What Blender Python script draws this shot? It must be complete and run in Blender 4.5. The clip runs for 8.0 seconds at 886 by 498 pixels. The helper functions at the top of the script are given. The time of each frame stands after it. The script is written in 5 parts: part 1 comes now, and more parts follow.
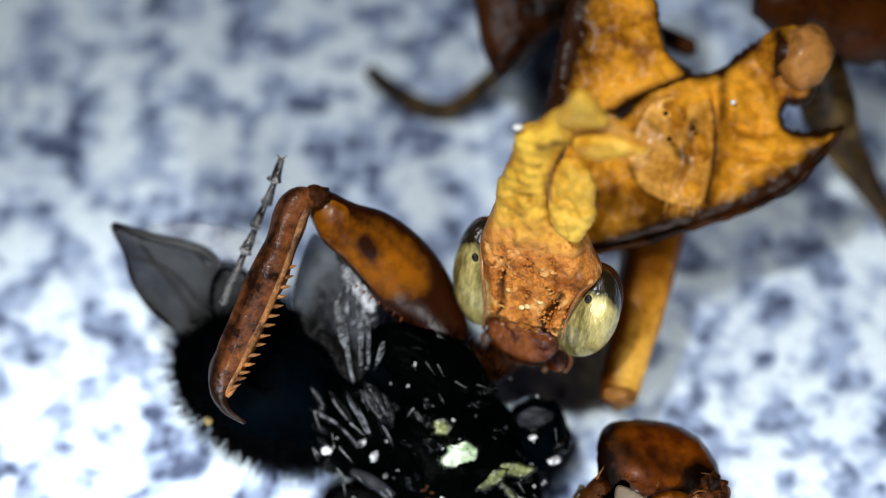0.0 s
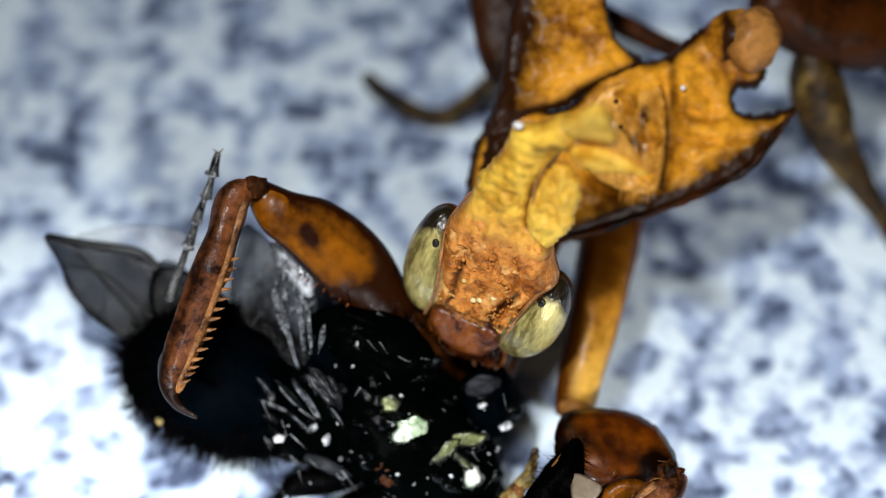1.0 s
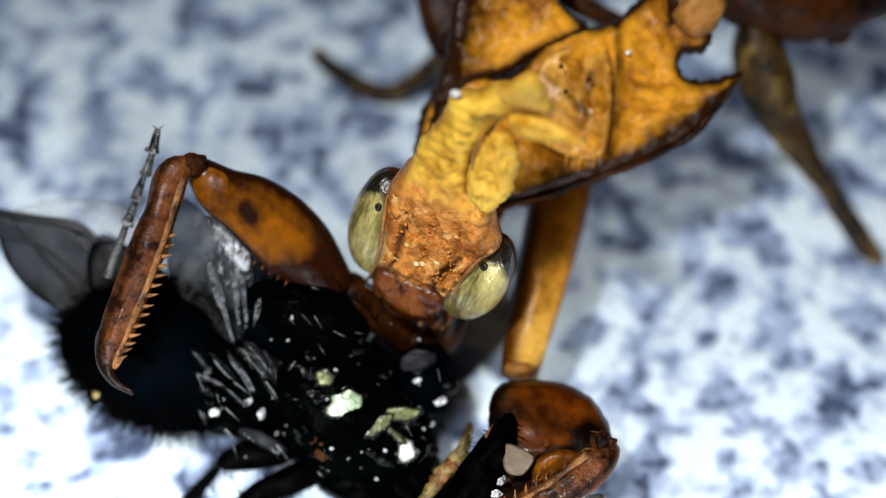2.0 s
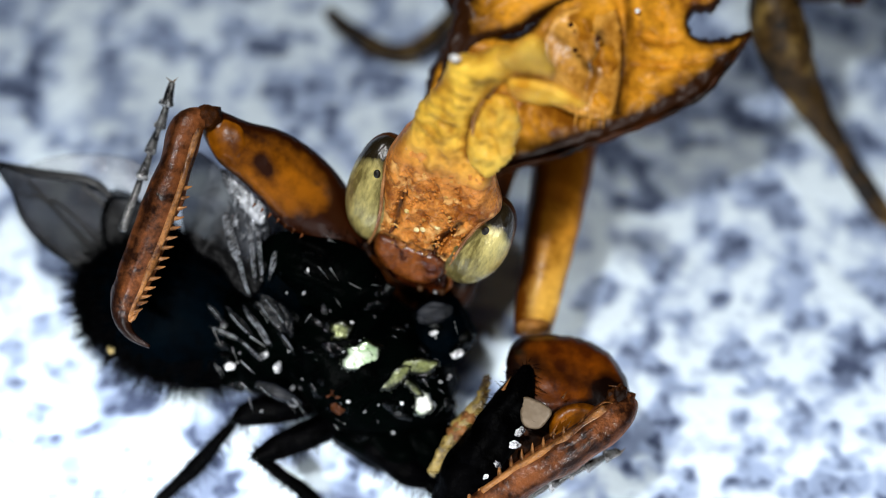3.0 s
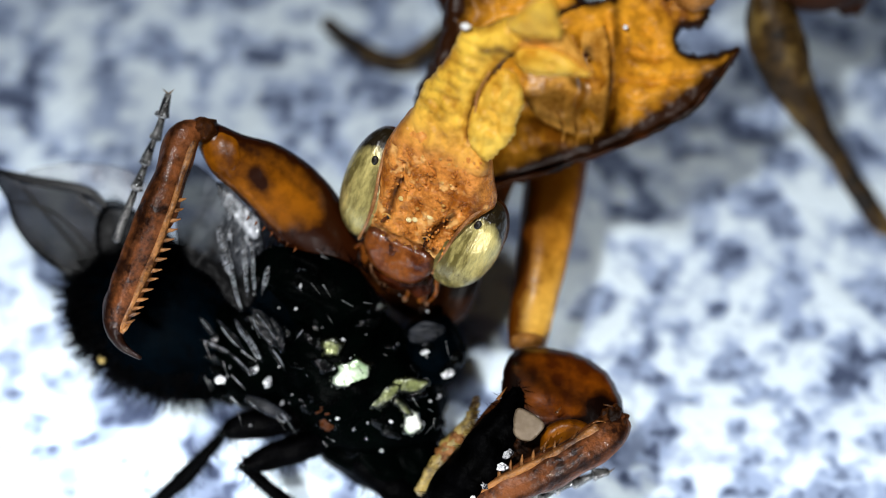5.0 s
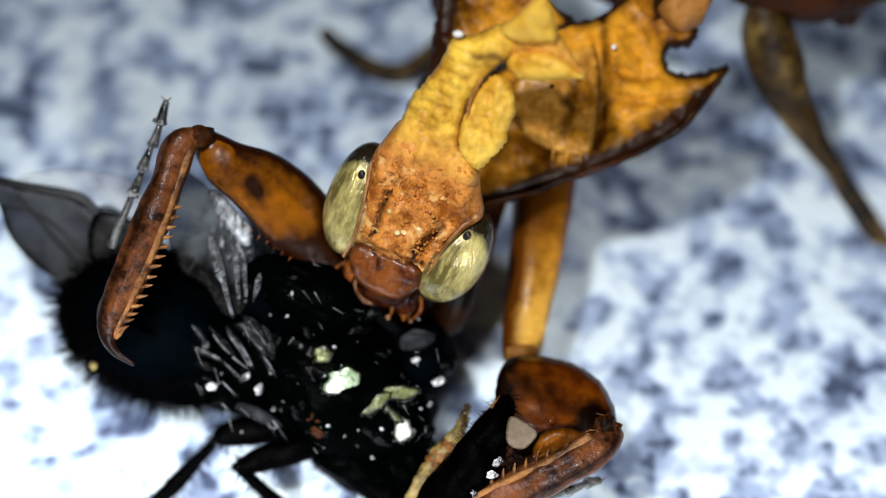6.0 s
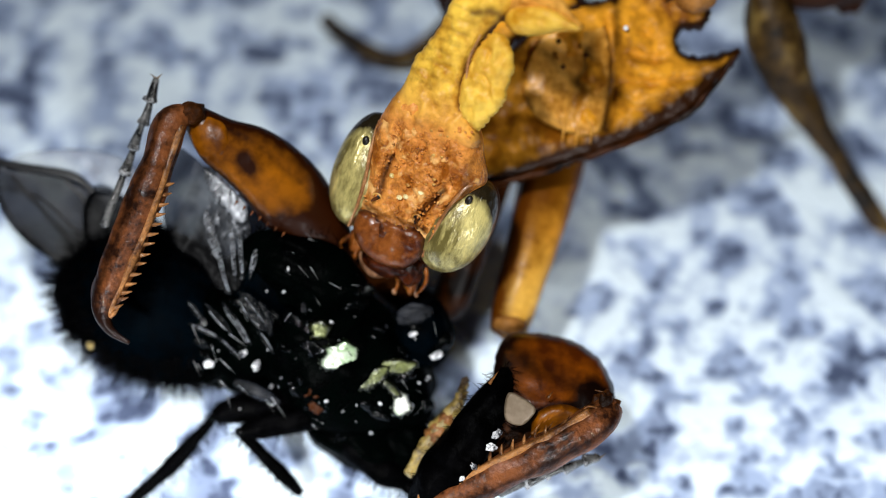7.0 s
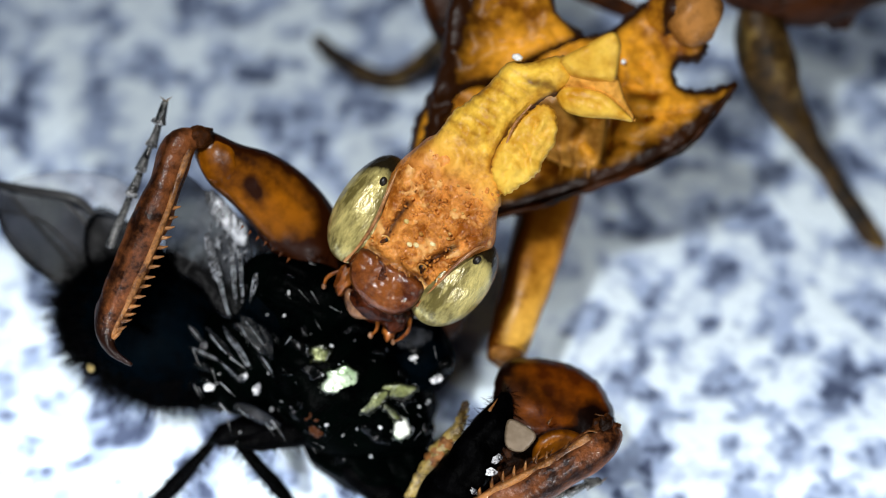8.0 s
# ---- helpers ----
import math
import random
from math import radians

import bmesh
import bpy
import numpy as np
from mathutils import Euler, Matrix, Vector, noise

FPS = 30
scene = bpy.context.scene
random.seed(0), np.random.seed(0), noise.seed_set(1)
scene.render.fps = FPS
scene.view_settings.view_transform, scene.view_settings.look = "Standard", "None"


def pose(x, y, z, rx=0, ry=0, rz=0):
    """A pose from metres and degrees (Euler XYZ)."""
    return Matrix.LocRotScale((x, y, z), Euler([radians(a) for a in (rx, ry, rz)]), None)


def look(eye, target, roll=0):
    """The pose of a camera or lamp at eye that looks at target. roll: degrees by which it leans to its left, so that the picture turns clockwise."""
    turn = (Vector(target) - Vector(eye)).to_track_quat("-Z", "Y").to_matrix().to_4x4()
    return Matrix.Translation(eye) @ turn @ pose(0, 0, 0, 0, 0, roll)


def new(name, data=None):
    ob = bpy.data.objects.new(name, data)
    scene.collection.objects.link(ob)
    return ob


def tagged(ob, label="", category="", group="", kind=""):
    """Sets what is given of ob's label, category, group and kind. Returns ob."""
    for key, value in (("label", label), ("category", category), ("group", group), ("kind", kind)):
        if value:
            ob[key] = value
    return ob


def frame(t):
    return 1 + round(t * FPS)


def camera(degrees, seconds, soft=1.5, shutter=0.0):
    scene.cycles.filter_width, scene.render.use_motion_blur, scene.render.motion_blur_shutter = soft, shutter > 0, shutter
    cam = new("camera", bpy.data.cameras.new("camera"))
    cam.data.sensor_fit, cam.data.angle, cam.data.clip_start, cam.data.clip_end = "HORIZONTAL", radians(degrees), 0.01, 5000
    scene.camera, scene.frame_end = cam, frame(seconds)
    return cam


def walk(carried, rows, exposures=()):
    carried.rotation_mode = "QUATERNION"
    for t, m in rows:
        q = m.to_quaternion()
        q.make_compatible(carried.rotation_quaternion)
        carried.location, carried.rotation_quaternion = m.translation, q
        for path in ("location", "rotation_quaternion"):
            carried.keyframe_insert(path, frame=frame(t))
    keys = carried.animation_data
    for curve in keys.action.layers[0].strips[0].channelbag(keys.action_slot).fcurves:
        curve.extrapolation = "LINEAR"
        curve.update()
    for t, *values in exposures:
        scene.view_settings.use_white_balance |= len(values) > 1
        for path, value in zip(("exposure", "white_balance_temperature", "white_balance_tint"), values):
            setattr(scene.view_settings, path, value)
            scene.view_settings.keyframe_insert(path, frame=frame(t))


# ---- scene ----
from mathutils import geometry

MM = 0.001
FOCUS = 38.0      # mm from the lens to the plane of the insects' heads

# ---- camera: a microscope camera leaning 30 degrees back over the tray ----
cam = camera(32.0, 8.0, soft=0.6)
cam.data.dof.use_dof = True
cam.data.dof.focus_distance = 37.1 * MM
cam.data.dof.aperture_fstop = 32.0


def mm_pose(x, y, z, rx=0, ry=0, rz=0):
    return pose(x * MM, y * MM, z * MM, rx, ry, rz)


REST = mm_pose(0, -22, 38.1, 30, 0, 0)
VIEW = REST @ mm_pose(0, 0, -FOCUS)      # the frame in which the insects are modelled: u right, v up, w to the lens

CAMERA_ROWS = [   # seconds, mm right, mm up, mm back, degrees of roll
    (0.0, -1.071, 1.749, 0.156, -0.26), (0.5, -1.123, 1.821, 0.152, -0.37), (1.0, -0.984, 1.944, 0.168, -0.45),
    (1.5, -0.728, 2.053, 0.156, -0.71), (2.0, 0.538, 1.188, 0.206, -0.55), (2.2, 0.60, 0.60, 0.15, -0.4), (3.3, 0.03, 0.0, 0.02, 0),
    (3.5, 0, 0, 0, 0), (4.0, -0.025, -0.019, -0.003, -0.03),
    (4.5, 0.181, 0.192, -0.042, -0.09), (4.7, 0.24, 0.24, -0.02, -0.09), (5.8, 0.27, 0.54, 0.11, -0.11), (6.0, 0.344, 0.597, 0.134, -0.11), (6.5, 0.298, 0.532, 0.123, -0.05),
    (7.0, 0.301, 0.225, 0.018, 0.02), (7.5, 0.629, 0.884, 0.022, -0.64), (8.0, 0.485, 0.792, 0.06, -0.61)]
walk(cam, [(t, REST @ mm_pose(x, y, z, 0, 0, r)) for t, x, y, z, r in CAMERA_ROWS])

# ---- light: the ring of cold LEDs beside the lens, and the dim room ----
world = bpy.data.worlds.new("room")
scene.world = world
world.use_nodes = True
world.node_tree.nodes["Background"].inputs[0].default_value = (0.62, 0.72, 1.0, 1)
world.node_tree.nodes["Background"].inputs[1].default_value = 0.018


def led(name, u, v, w, aim, size, watts, tint, beam=180):
    d = bpy.data.lights.new(name, "AREA")
    d.shape, d.size, d.energy, d.color = "DISK", size * MM, watts, tint
    d.spread = radians(beam)
    ob = new(name, d)
    ob.matrix_world = look(VIEW @ Vector((u * MM, v * MM, w * MM)), VIEW @ Vector([c * MM for c in aim]))
    return ob


led("led_front", -12, -13, 27, (-9, -11, -4), 3, 0.0030, (0.97, 0.985, 1.0), 52)
led("led_side", 14, -17, 26, (10, -9, -6), 3, 0.0024, (0.97, 0.985, 1.0), 75)
led("led_back", -7, 13, 32, (1, 4, -3), 2.5, 0.0108, (0.97, 0.985, 1.0))


# ---- materials ----
def material(name, low, high, scale, rough, metal=0.0, bump=0.2, bump_scale=None, coat=0.0, alpha=1.0, soft=0.0, spots=None, sheer=0.0, shine=0.5, fade=None, coat_rough=0.1, stain_shade=None, stretch=None):
    """Colour between low and high by two sizes of noise (scale: grains per mm), with fine relief.
    spots: (colour, per mm, share). fade: other low and high colours, reached from y0 to y1 mm. soft: how far light
    spreads under the skin. sheer: light let through.
    stain_shade: dark colour, pigment and painted shade, laid where the mesh's own value is high. stretch: drawn-out
    grain."""
    m = bpy.data.materials.new(name)
    m.use_nodes = True
    n, link = m.node_tree.nodes, m.node_tree.links.new
    b = n["Principled BSDF"]
    co = n.new("ShaderNodeTexCoord")

    def grain(s, detail, rough_=0.6):
        t = n.new("ShaderNodeTexNoise")
        t.inputs["Scale"].default_value, t.inputs["Detail"].default_value, t.inputs["Roughness"].default_value = s * 1000, detail, rough_
        if stretch:
            mp = n.new("ShaderNodeMapping")
            mp.inputs["Scale"].default_value, mp.inputs["Rotation"].default_value = stretch[:3], (0, 0, radians(stretch[3]))
            link(co.outputs["Object"], mp.inputs["Vector"])
            link(mp.outputs["Vector"], t.inputs["Vector"])
        else:
            link(co.outputs["Object"], t.inputs["Vector"])
        return t

    big, fine = grain(scale, 4), grain(scale * 6, 3)
    mix = n.new("ShaderNodeMath")
    mix.operation = "MULTIPLY_ADD"
    link(fine.outputs["Fac"], mix.inputs[0])
    mix.inputs[1].default_value = 0.45
    link(big.outputs["Fac"], mix.inputs[2])
    ramp = n.new("ShaderNodeValToRGB")
    ramp.color_ramp.elements[0].position, ramp.color_ramp.elements[1].position = 0.58, 0.87
    ramp.color_ramp.elements[0].color, ramp.color_ramp.elements[1].color = (*low, 1), (*high, 1)
    link(mix.outputs[0], ramp.inputs["Fac"])
    colour = ramp.outputs["Color"]
    if fade:
        low2, high2, y0, y1 = fade
        other = n.new("ShaderNodeValToRGB")
        other.color_ramp.elements[0].position, other.color_ramp.elements[1].position = 0.58, 0.87
        other.color_ramp.elements[0].color, other.color_ramp.elements[1].color = (*low2, 1), (*high2, 1)
        link(mix.outputs[0], other.inputs["Fac"])
        sep = n.new("ShaderNodeSeparateXYZ")
        link(co.outputs["Object"], sep.inputs[0])
        wave = n.new("ShaderNodeMath")
        wave.operation = "MULTIPLY_ADD"
        link(big.outputs["Fac"], wave.inputs[0])
        wave.inputs[1].default_value = 0.9 * MM
        link(sep.outputs["Y"], wave.inputs[2])
        rng_ = n.new("ShaderNodeMapRange")
        rng_.inputs["From Min"].default_value, rng_.inputs["From Max"].default_value = (y0 + 0.45) * MM, (y1 + 0.45) * MM
        link(wave.outputs[0], rng_.inputs["Value"])
        join = n.new("ShaderNodeMixRGB")
        link(rng_.outputs["Result"], join.inputs["Fac"])
        link(colour, join.inputs["Color1"])
        link(other.outputs["Color"], join.inputs["Color2"])
        colour = join.outputs["Color"]
    if spots:
        t = grain(spots[1], 2, 0.5)
        r = n.new("ShaderNodeValToRGB")
        r.color_ramp.elements[0].position, r.color_ramp.elements[1].position = spots[2], spots[2] + 0.08
        link(t.outputs["Fac"], r.inputs["Fac"])
        over = n.new("ShaderNodeMixRGB")
        link(r.outputs["Color"], over.inputs["Fac"])
        link(colour, over.inputs["Color1"])
        over.inputs["Color2"].default_value = (*spots[0], 1)
        colour = over.outputs["Color"]
    if stain_shade:
        at = n.new("ShaderNodeAttribute")
        at.attribute_name = "stain_shade"
        amount = n.new("ShaderNodeMath")
        amount.operation = "MULTIPLY_ADD"
        link(mix.outputs[0], amount.inputs[0])
        amount.inputs[1].default_value, amount.inputs[2].default_value = -2.0, 3.0
        k = n.new("ShaderNodeMath")
        k.operation, k.use_clamp = "MULTIPLY", True
        link(at.outputs["Fac"], k.inputs[0])
        link(amount.outputs[0], k.inputs[1])
        over = n.new("ShaderNodeMixRGB")
        link(k.outputs[0], over.inputs["Fac"])
        link(colour, over.inputs["Color1"])
        over.inputs["Color2"].default_value = (*stain_shade, 1)
        colour = over.outputs["Color"]
    link(colour, b.inputs["Base Color"])
    b.inputs["Roughness"].default_value, b.inputs["Metallic"].default_value = rough, metal
    b.inputs["Coat Weight"].default_value, b.inputs["Coat Roughness"].default_value = coat, coat_rough
    b.inputs["Alpha"].default_value = alpha
    b.inputs["Specular IOR Level"].default_value = shine
    if soft:
        b.inputs["Subsurface Weight"].default_value = soft
        b.inputs["Subsurface Radius"].default_value = (1.0, 0.45, 0.12)
        b.inputs["Subsurface Scale"].default_value = 0.35 * MM
    if bump:
        t = grain(bump_scale or scale * 3, 4)
        bp = n.new("ShaderNodeBump")
        bp.inputs["Strength"].default_value, bp.inputs["Distance"].default_value = bump, 0.10 * MM
        link(t.outputs["Fac"], bp.inputs["Height"])
        link(bp.outputs["Normal"], b.inputs["Normal"])
        link(bp.outputs["Normal"], b.inputs["Coat Normal"])
    if sheer:
        out = n["Material Output"]
        tr = n.new("ShaderNodeBsdfTranslucent")
        link(colour, tr.inputs["Color"])
        ms = n.new("ShaderNodeMixShader")
        ms.inputs[0].default_value = sheer
        link(b.outputs[0], ms.inputs[1])
        link(tr.outputs[0], ms.inputs[2])
        link(ms.outputs[0], out.inputs["Surface"])
    return m


AMBER = material("amber_cuticle", (0.095, 0.025, 0.0005), (0.36, 0.112, 0.0030), 0.45, 0.32, bump=0.3, bump_scale=1.3, coat=0.15, coat_rough=0.28, shine=0.12, stain_shade=(0.020, 0.0040, 0.0002))
THIGH = material("dark_amber_cuticle", (0.060, 0.0105, 0.0002), (0.26, 0.062, 0.0012), 0.45, 0.3, bump=0.3, bump_scale=1.6, coat=0.25, coat_rough=0.22, shine=0.15, stain_shade=(0.006, 0.0014, 0.0002))
RUST = material("rusty_cuticle", (0.014, 0.0042, 0.0014), (0.22, 0.070, 0.021), 1.1, 0.38, bump=0.8, bump_scale=2.5, coat=0.15, shine=0.1, stain_shade=(0.010, 0.003, 0.0012))
KEEL = material("tan_keel", (0.06, 0.018, 0.003), (0.40, 0.17, 0.05), 1.6, 0.35, bump=0.7, bump_scale=4, coat=0.2, shine=0.2)
UMBER = material("umber_leaf", (0.003, 0.001, 0.0003), (0.05, 0.013, 0.0015), 0.7, 0.4, bump=0.6, bump_scale=1.5, shine=0.1)
COXA = material("honey_cuticle", (0.36, 0.155, 0.010), (0.80, 0.44, 0.070), 0.5, 0.36, bump=0.25, bump_scale=1.5, coat=0.15, coat_rough=0.25, shine=0.15, fade=((0.20, 0.070, 0.003), (0.56, 0.235, 0.022), 0.6, 2.4), stain_shade=(0.095, 0.024, 0.0006))
KNOB = material("tan_knob", (0.10, 0.036, 0.004), (0.44, 0.19, 0.045), 0.7, 0.4, bump=0.4, bump_scale=1.5, coat=0.05, shine=0.15)
PLATE = material("dry_leaf_brown", (0.22, 0.070, 0.003), (0.84, 0.36, 0.022), 0.55, 0.42, bump=0.6, bump_scale=1.0, coat=0.06, coat_rough=0.35, shine=0.12, stain_shade=(0.024, 0.0066, 0.0007))
DISC = material("tan_leaf", (0.32, 0.122, 0.008), (0.84, 0.42, 0.075), 0.8, 0.42, bump=0.7, bump_scale=1.0, coat=0.2, coat_rough=0.25, shine=0.1, stain_shade=(0.022, 0.007, 0.001))
CROWN_LOW, CROWN_HIGH, FACE_LOW, FACE_HIGH = (0.50, 0.215, 0.008), (0.98, 0.61, 0.070), (0.30, 0.080, 0.006), (0.80, 0.315, 0.062)
CROWN = material("straw_yellow", (0.60, 0.265, 0.010), (1.0, 0.64, 0.090), 0.6, 0.42, bump=0.8, bump_scale=1.4, sheer=0.08, shine=0.25)
STALK = material("straw_stalk", FACE_LOW, FACE_HIGH, 0.8, 0.45, bump=0.9, bump_scale=1.6, fade=(CROWN_LOW, CROWN_HIGH, 1.6, 3.0), shine=0.25, stain_shade=(0.13, 0.05, 0.006))
# The dark low end of the face has its shade painted in.
FACE = material("orange_face", (0.015, 0.003, 0.0006), (0.115, 0.027, 0.004), 1.7, 0.28, bump=1.0, bump_scale=3.5, coat=0.22, fade=(FACE_LOW, FACE_HIGH, -0.95, -0.55), spots=((0.80, 0.42, 0.13), 2.1, 0.565), shine=0.15, stain_shade=(0.045, 0.012, 0.003))
CLYPEUS = material("red_brown_shield", (0.070, 0.0125, 0.0018), (0.27, 0.078, 0.014), 1.4, 0.3, bump=0.6, bump_scale=2.6, coat=0.35, shine=0.25, stain_shade=(0.030, 0.006, 0.001))
RIM = material("pinkish_rim", (0.20, 0.075, 0.022), (0.55, 0.26, 0.10), 1.4, 0.3, bump=0.3, bump_scale=3, coat=0.4, shine=0.3)
LIP = material("orange_mouthpart", (0.10, 0.022, 0.002), (0.42, 0.13, 0.018), 1.5, 0.3, bump=0.4, bump_scale=3, coat=0.4, shine=0.25)
GRAIN = material("pale_granules", (0.36, 0.14, 0.02), (0.72, 0.40, 0.10), 1.2, 0.25, bump=0, coat=0.3)
BEAD = material("pale_yellow_bead", (0.60, 0.40, 0.10), (1.0, 0.86, 0.45), 2.0, 0.15, bump=0, coat=0.8)
MOUTH = material("red_brown_mouth", (0.006, 0.001, 0.0004), (0.075, 0.014, 0.002), 1.8, 0.35, bump=0.4, bump_scale=3, coat=0.05, shine=0.12)
EYE = material("pale_gold_eye", (0.17, 0.135, 0.036), (0.74, 0.62, 0.22), 1.3, 0.30, metal=0.2, bump=0.7, bump_scale=3.2, coat=0.7, coat_rough=0.2, shine=0.3, stain_shade=(0.018, 0.012, 0.004), stretch=(1.4, 0.5, 1, 8))
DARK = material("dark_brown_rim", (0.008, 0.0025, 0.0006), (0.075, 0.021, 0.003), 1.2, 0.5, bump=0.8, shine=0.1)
PITCH = material("black_pit", (0.004, 0.003, 0.002), (0.015, 0.01, 0.006), 2, 0.4, bump=0)
BARK = material("mottled_brown_leg", (0.004, 0.002, 0.0004), (0.075, 0.039, 0.0075), 0.8, 0.5, bump=0.5, shine=0.2, spots=((0.15, 0.095, 0.024), 0.8, 0.55))
FLY = material("black_green_fly", (0.0001, 0.0002, 0.0002), (0.0003, 0.0008, 0.0006), 0.9, 0.30, bump=0.5, bump_scale=1.6, shine=0.003)
FLY_GLOSS = material("wet_black_cuticle", (0.0001, 0.0002, 0.0002), (0.0008, 0.0012, 0.0012), 2.0, 0.12, bump=0.5, bump_scale=3, shine=0.12)
FOLD = material("grey_crumpled_membrane", (0.0005, 0.0008, 0.0008), (0.007, 0.008, 0.010), 1.2, 0.22, bump=0.5, bump_scale=2.2, shine=0.15, alpha=0.55)
# The wing's glitter is painted into the bright colours of these two.
GLITTER = material("membrane_painted_glints", (0.02, 0.022, 0.025), (0.70, 0.73, 0.78), 2.6, 0.2, metal=0.2, bump=0.9, bump_scale=3, coat=0.5, alpha=0.7, stretch=(2.2, 0.7, 1, 35))
PLEAT = material("pleat_painted_glints", (0.008, 0.009, 0.011), (0.42, 0.44, 0.48), 4.0, 0.2, metal=0.2, bump=0.9, bump_scale=5, coat=0.4)
LOBE = material("grey_pleated_membrane", (0.003, 0.0035, 0.0045), (0.030, 0.033, 0.038), 1.6, 0.3, bump=0.5, bump_scale=2.5, coat=0.1, alpha=0.5)
FLY_BLUE = material("blue_black_fly", (0.0001, 0.0002, 0.0003), (0.0002, 0.0012, 0.0022), 0.5, 0.45, bump=0.5, bump_scale=2, shine=0.003)
FLY_LEG = material("black_leg", (0.0001, 0.0001, 0.0001), (0.0008, 0.0008, 0.001), 1.5, 0.4, bump=0.5, bump_scale=3, shine=0.008)
# Reflections on the fly's thorax, painted as pale green and olive colour.
GREEN = material("painted_green_sheen", (0.34, 0.48, 0.27), (1.0, 1.0, 0.93), 0.9, 0.25, metal=0.2, bump=0.15, bump_scale=2, coat=0.5, stain_shade=(0.004, 0.008, 0.003))
OLIVE = material("painted_olive_sheen", (0.015, 0.020, 0.004), (0.26, 0.29, 0.10), 1.6, 0.3, metal=0.2, bump=0.4, bump_scale=3, stain_shade=(0.002, 0.003, 0.001))
WING = material("smoky_wing", (0.003, 0.0035, 0.0045), (0.017, 0.020, 0.027), 0.6, 0.4, bump=0.5, bump_scale=1.0, alpha=0.76, shine=0.2, stain_shade=(0.0006, 0.0006, 0.0008))
CLEAR_WING = material("clear_wing", (0.25, 0.26, 0.28), (0.55, 0.57, 0.60), 0.8, 0.25, bump=0.5, bump_scale=2, alpha=0.24)
SHINY_WING = material("silvery_wing", (0.006, 0.0065, 0.008), (0.075, 0.081, 0.092), 0.8, 0.4, bump=0.15, bump_scale=1.0, shine=0.08, alpha=0.55, stain_shade=(0.0005, 0.0005, 0.0007))
VEIN = material("wing_vein", (0.0015, 0.0015, 0.002), (0.006, 0.006, 0.007), 2, 0.4, bump=0)
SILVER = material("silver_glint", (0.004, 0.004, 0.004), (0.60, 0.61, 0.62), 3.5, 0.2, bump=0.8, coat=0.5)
TARSUS = material("glassy_dark_foot", (0.001, 0.001, 0.001), (0.16, 0.16, 0.155), 2.6, 0.2, bump=0.6, coat=0.4)
PALE = material("pale_membrane", (0.17, 0.125, 0.08), (0.28, 0.215, 0.15), 0.6, 0.45, bump=0.15, shine=0.3)
HAZE = material("grey_membrane", (0.004, 0.005, 0.006), (0.028, 0.031, 0.040), 0.8, 0.45, bump=0.1, bump_scale=2.0, alpha=0.6, shine=0.2)
PEARL = material("white_bead", (0.75, 0.75, 0.72), (1.0, 1.0, 0.97), 3, 0.15, bump=0.2, coat=0.8)
JAW = material("pinkish_jaw", (0.08, 0.03, 0.012), (0.40, 0.20, 0.10), 1.5, 0.3, bump=0.5, coat=0.3)
# White highlights of the wet fly are painted with this colour.
GLINT = material("white_glint_bead", (0.02, 0.022, 0.028), (0.98, 0.98, 1.0), 4.5, 0.1, bump=0.6, coat=1.0)
YELLOW = material("yellow_strip", (0.03, 0.012, 0.001), (0.46, 0.33, 0.09), 1.3, 0.3, bump=0.9, coat=0.4)


def tray_material():
    """White ground with slate-grey grains of two sizes and soft darker patches."""
    m = bpy.data.materials.new("speckled_tray")
    m.use_nodes = True
    n, link = m.node_tree.nodes, m.node_tree.links.new
    co = n.new("ShaderNodeTexCoord")
    layers = []
    for scale, detail, lo, hi in ((760, 2, 0.38, 0.60), (300, 2, 0.34, 0.62), (1750, 2, 0.33, 0.55)):
        t = n.new("ShaderNodeTexNoise")
        t.inputs["Scale"].default_value, t.inputs["Detail"].default_value = scale, detail
        link(co.outputs["Object"], t.inputs["Vector"])
        r = n.new("ShaderNodeMapRange")
        r.interpolation_type = "SMOOTHSTEP"
        r.inputs["From Min"].default_value, r.inputs["From Max"].default_value = lo, hi
        link(t.outputs["Fac"], r.inputs["Value"])
        layers.append(r.outputs["Result"])
    total = None
    for value, weight in zip(layers, (0.52, 0.24, 0.24)):
        k = n.new("ShaderNodeMath")
        k.operation = "MULTIPLY_ADD"
        link(value, k.inputs[0])
        k.inputs[1].default_value = weight
        if total:
            link(total, k.inputs[2])
        else:
            k.inputs[2].default_value = 0
        total = k.outputs[0]
    ramp = n.new("ShaderNodeValToRGB")
    e = ramp.color_ramp.elements
    e[0].position, e[0].color = 0.17, (0.052, 0.072, 0.135, 1)
    e[1].position, e[1].color = 0.85, (0.80, 0.92, 1.0, 1)
    mid = e.new(0.47)
    mid.color = (0.36, 0.455, 0.655, 1)
    link(total, ramp.inputs["Fac"])
    b = n["Principled BSDF"]
    link(ramp.outputs["Color"], b.inputs["Base Color"])
    b.inputs["Roughness"].default_value = 0.6
    bp = n.new("ShaderNodeBump")
    bp.inputs["Strength"].default_value, bp.inputs["Distance"].default_value = 0.5, 0.2 * MM
    link(total, bp.inputs["Height"])
    link(bp.outputs["Normal"], b.inputs["Normal"])
    return m


TRAY = tray_material()


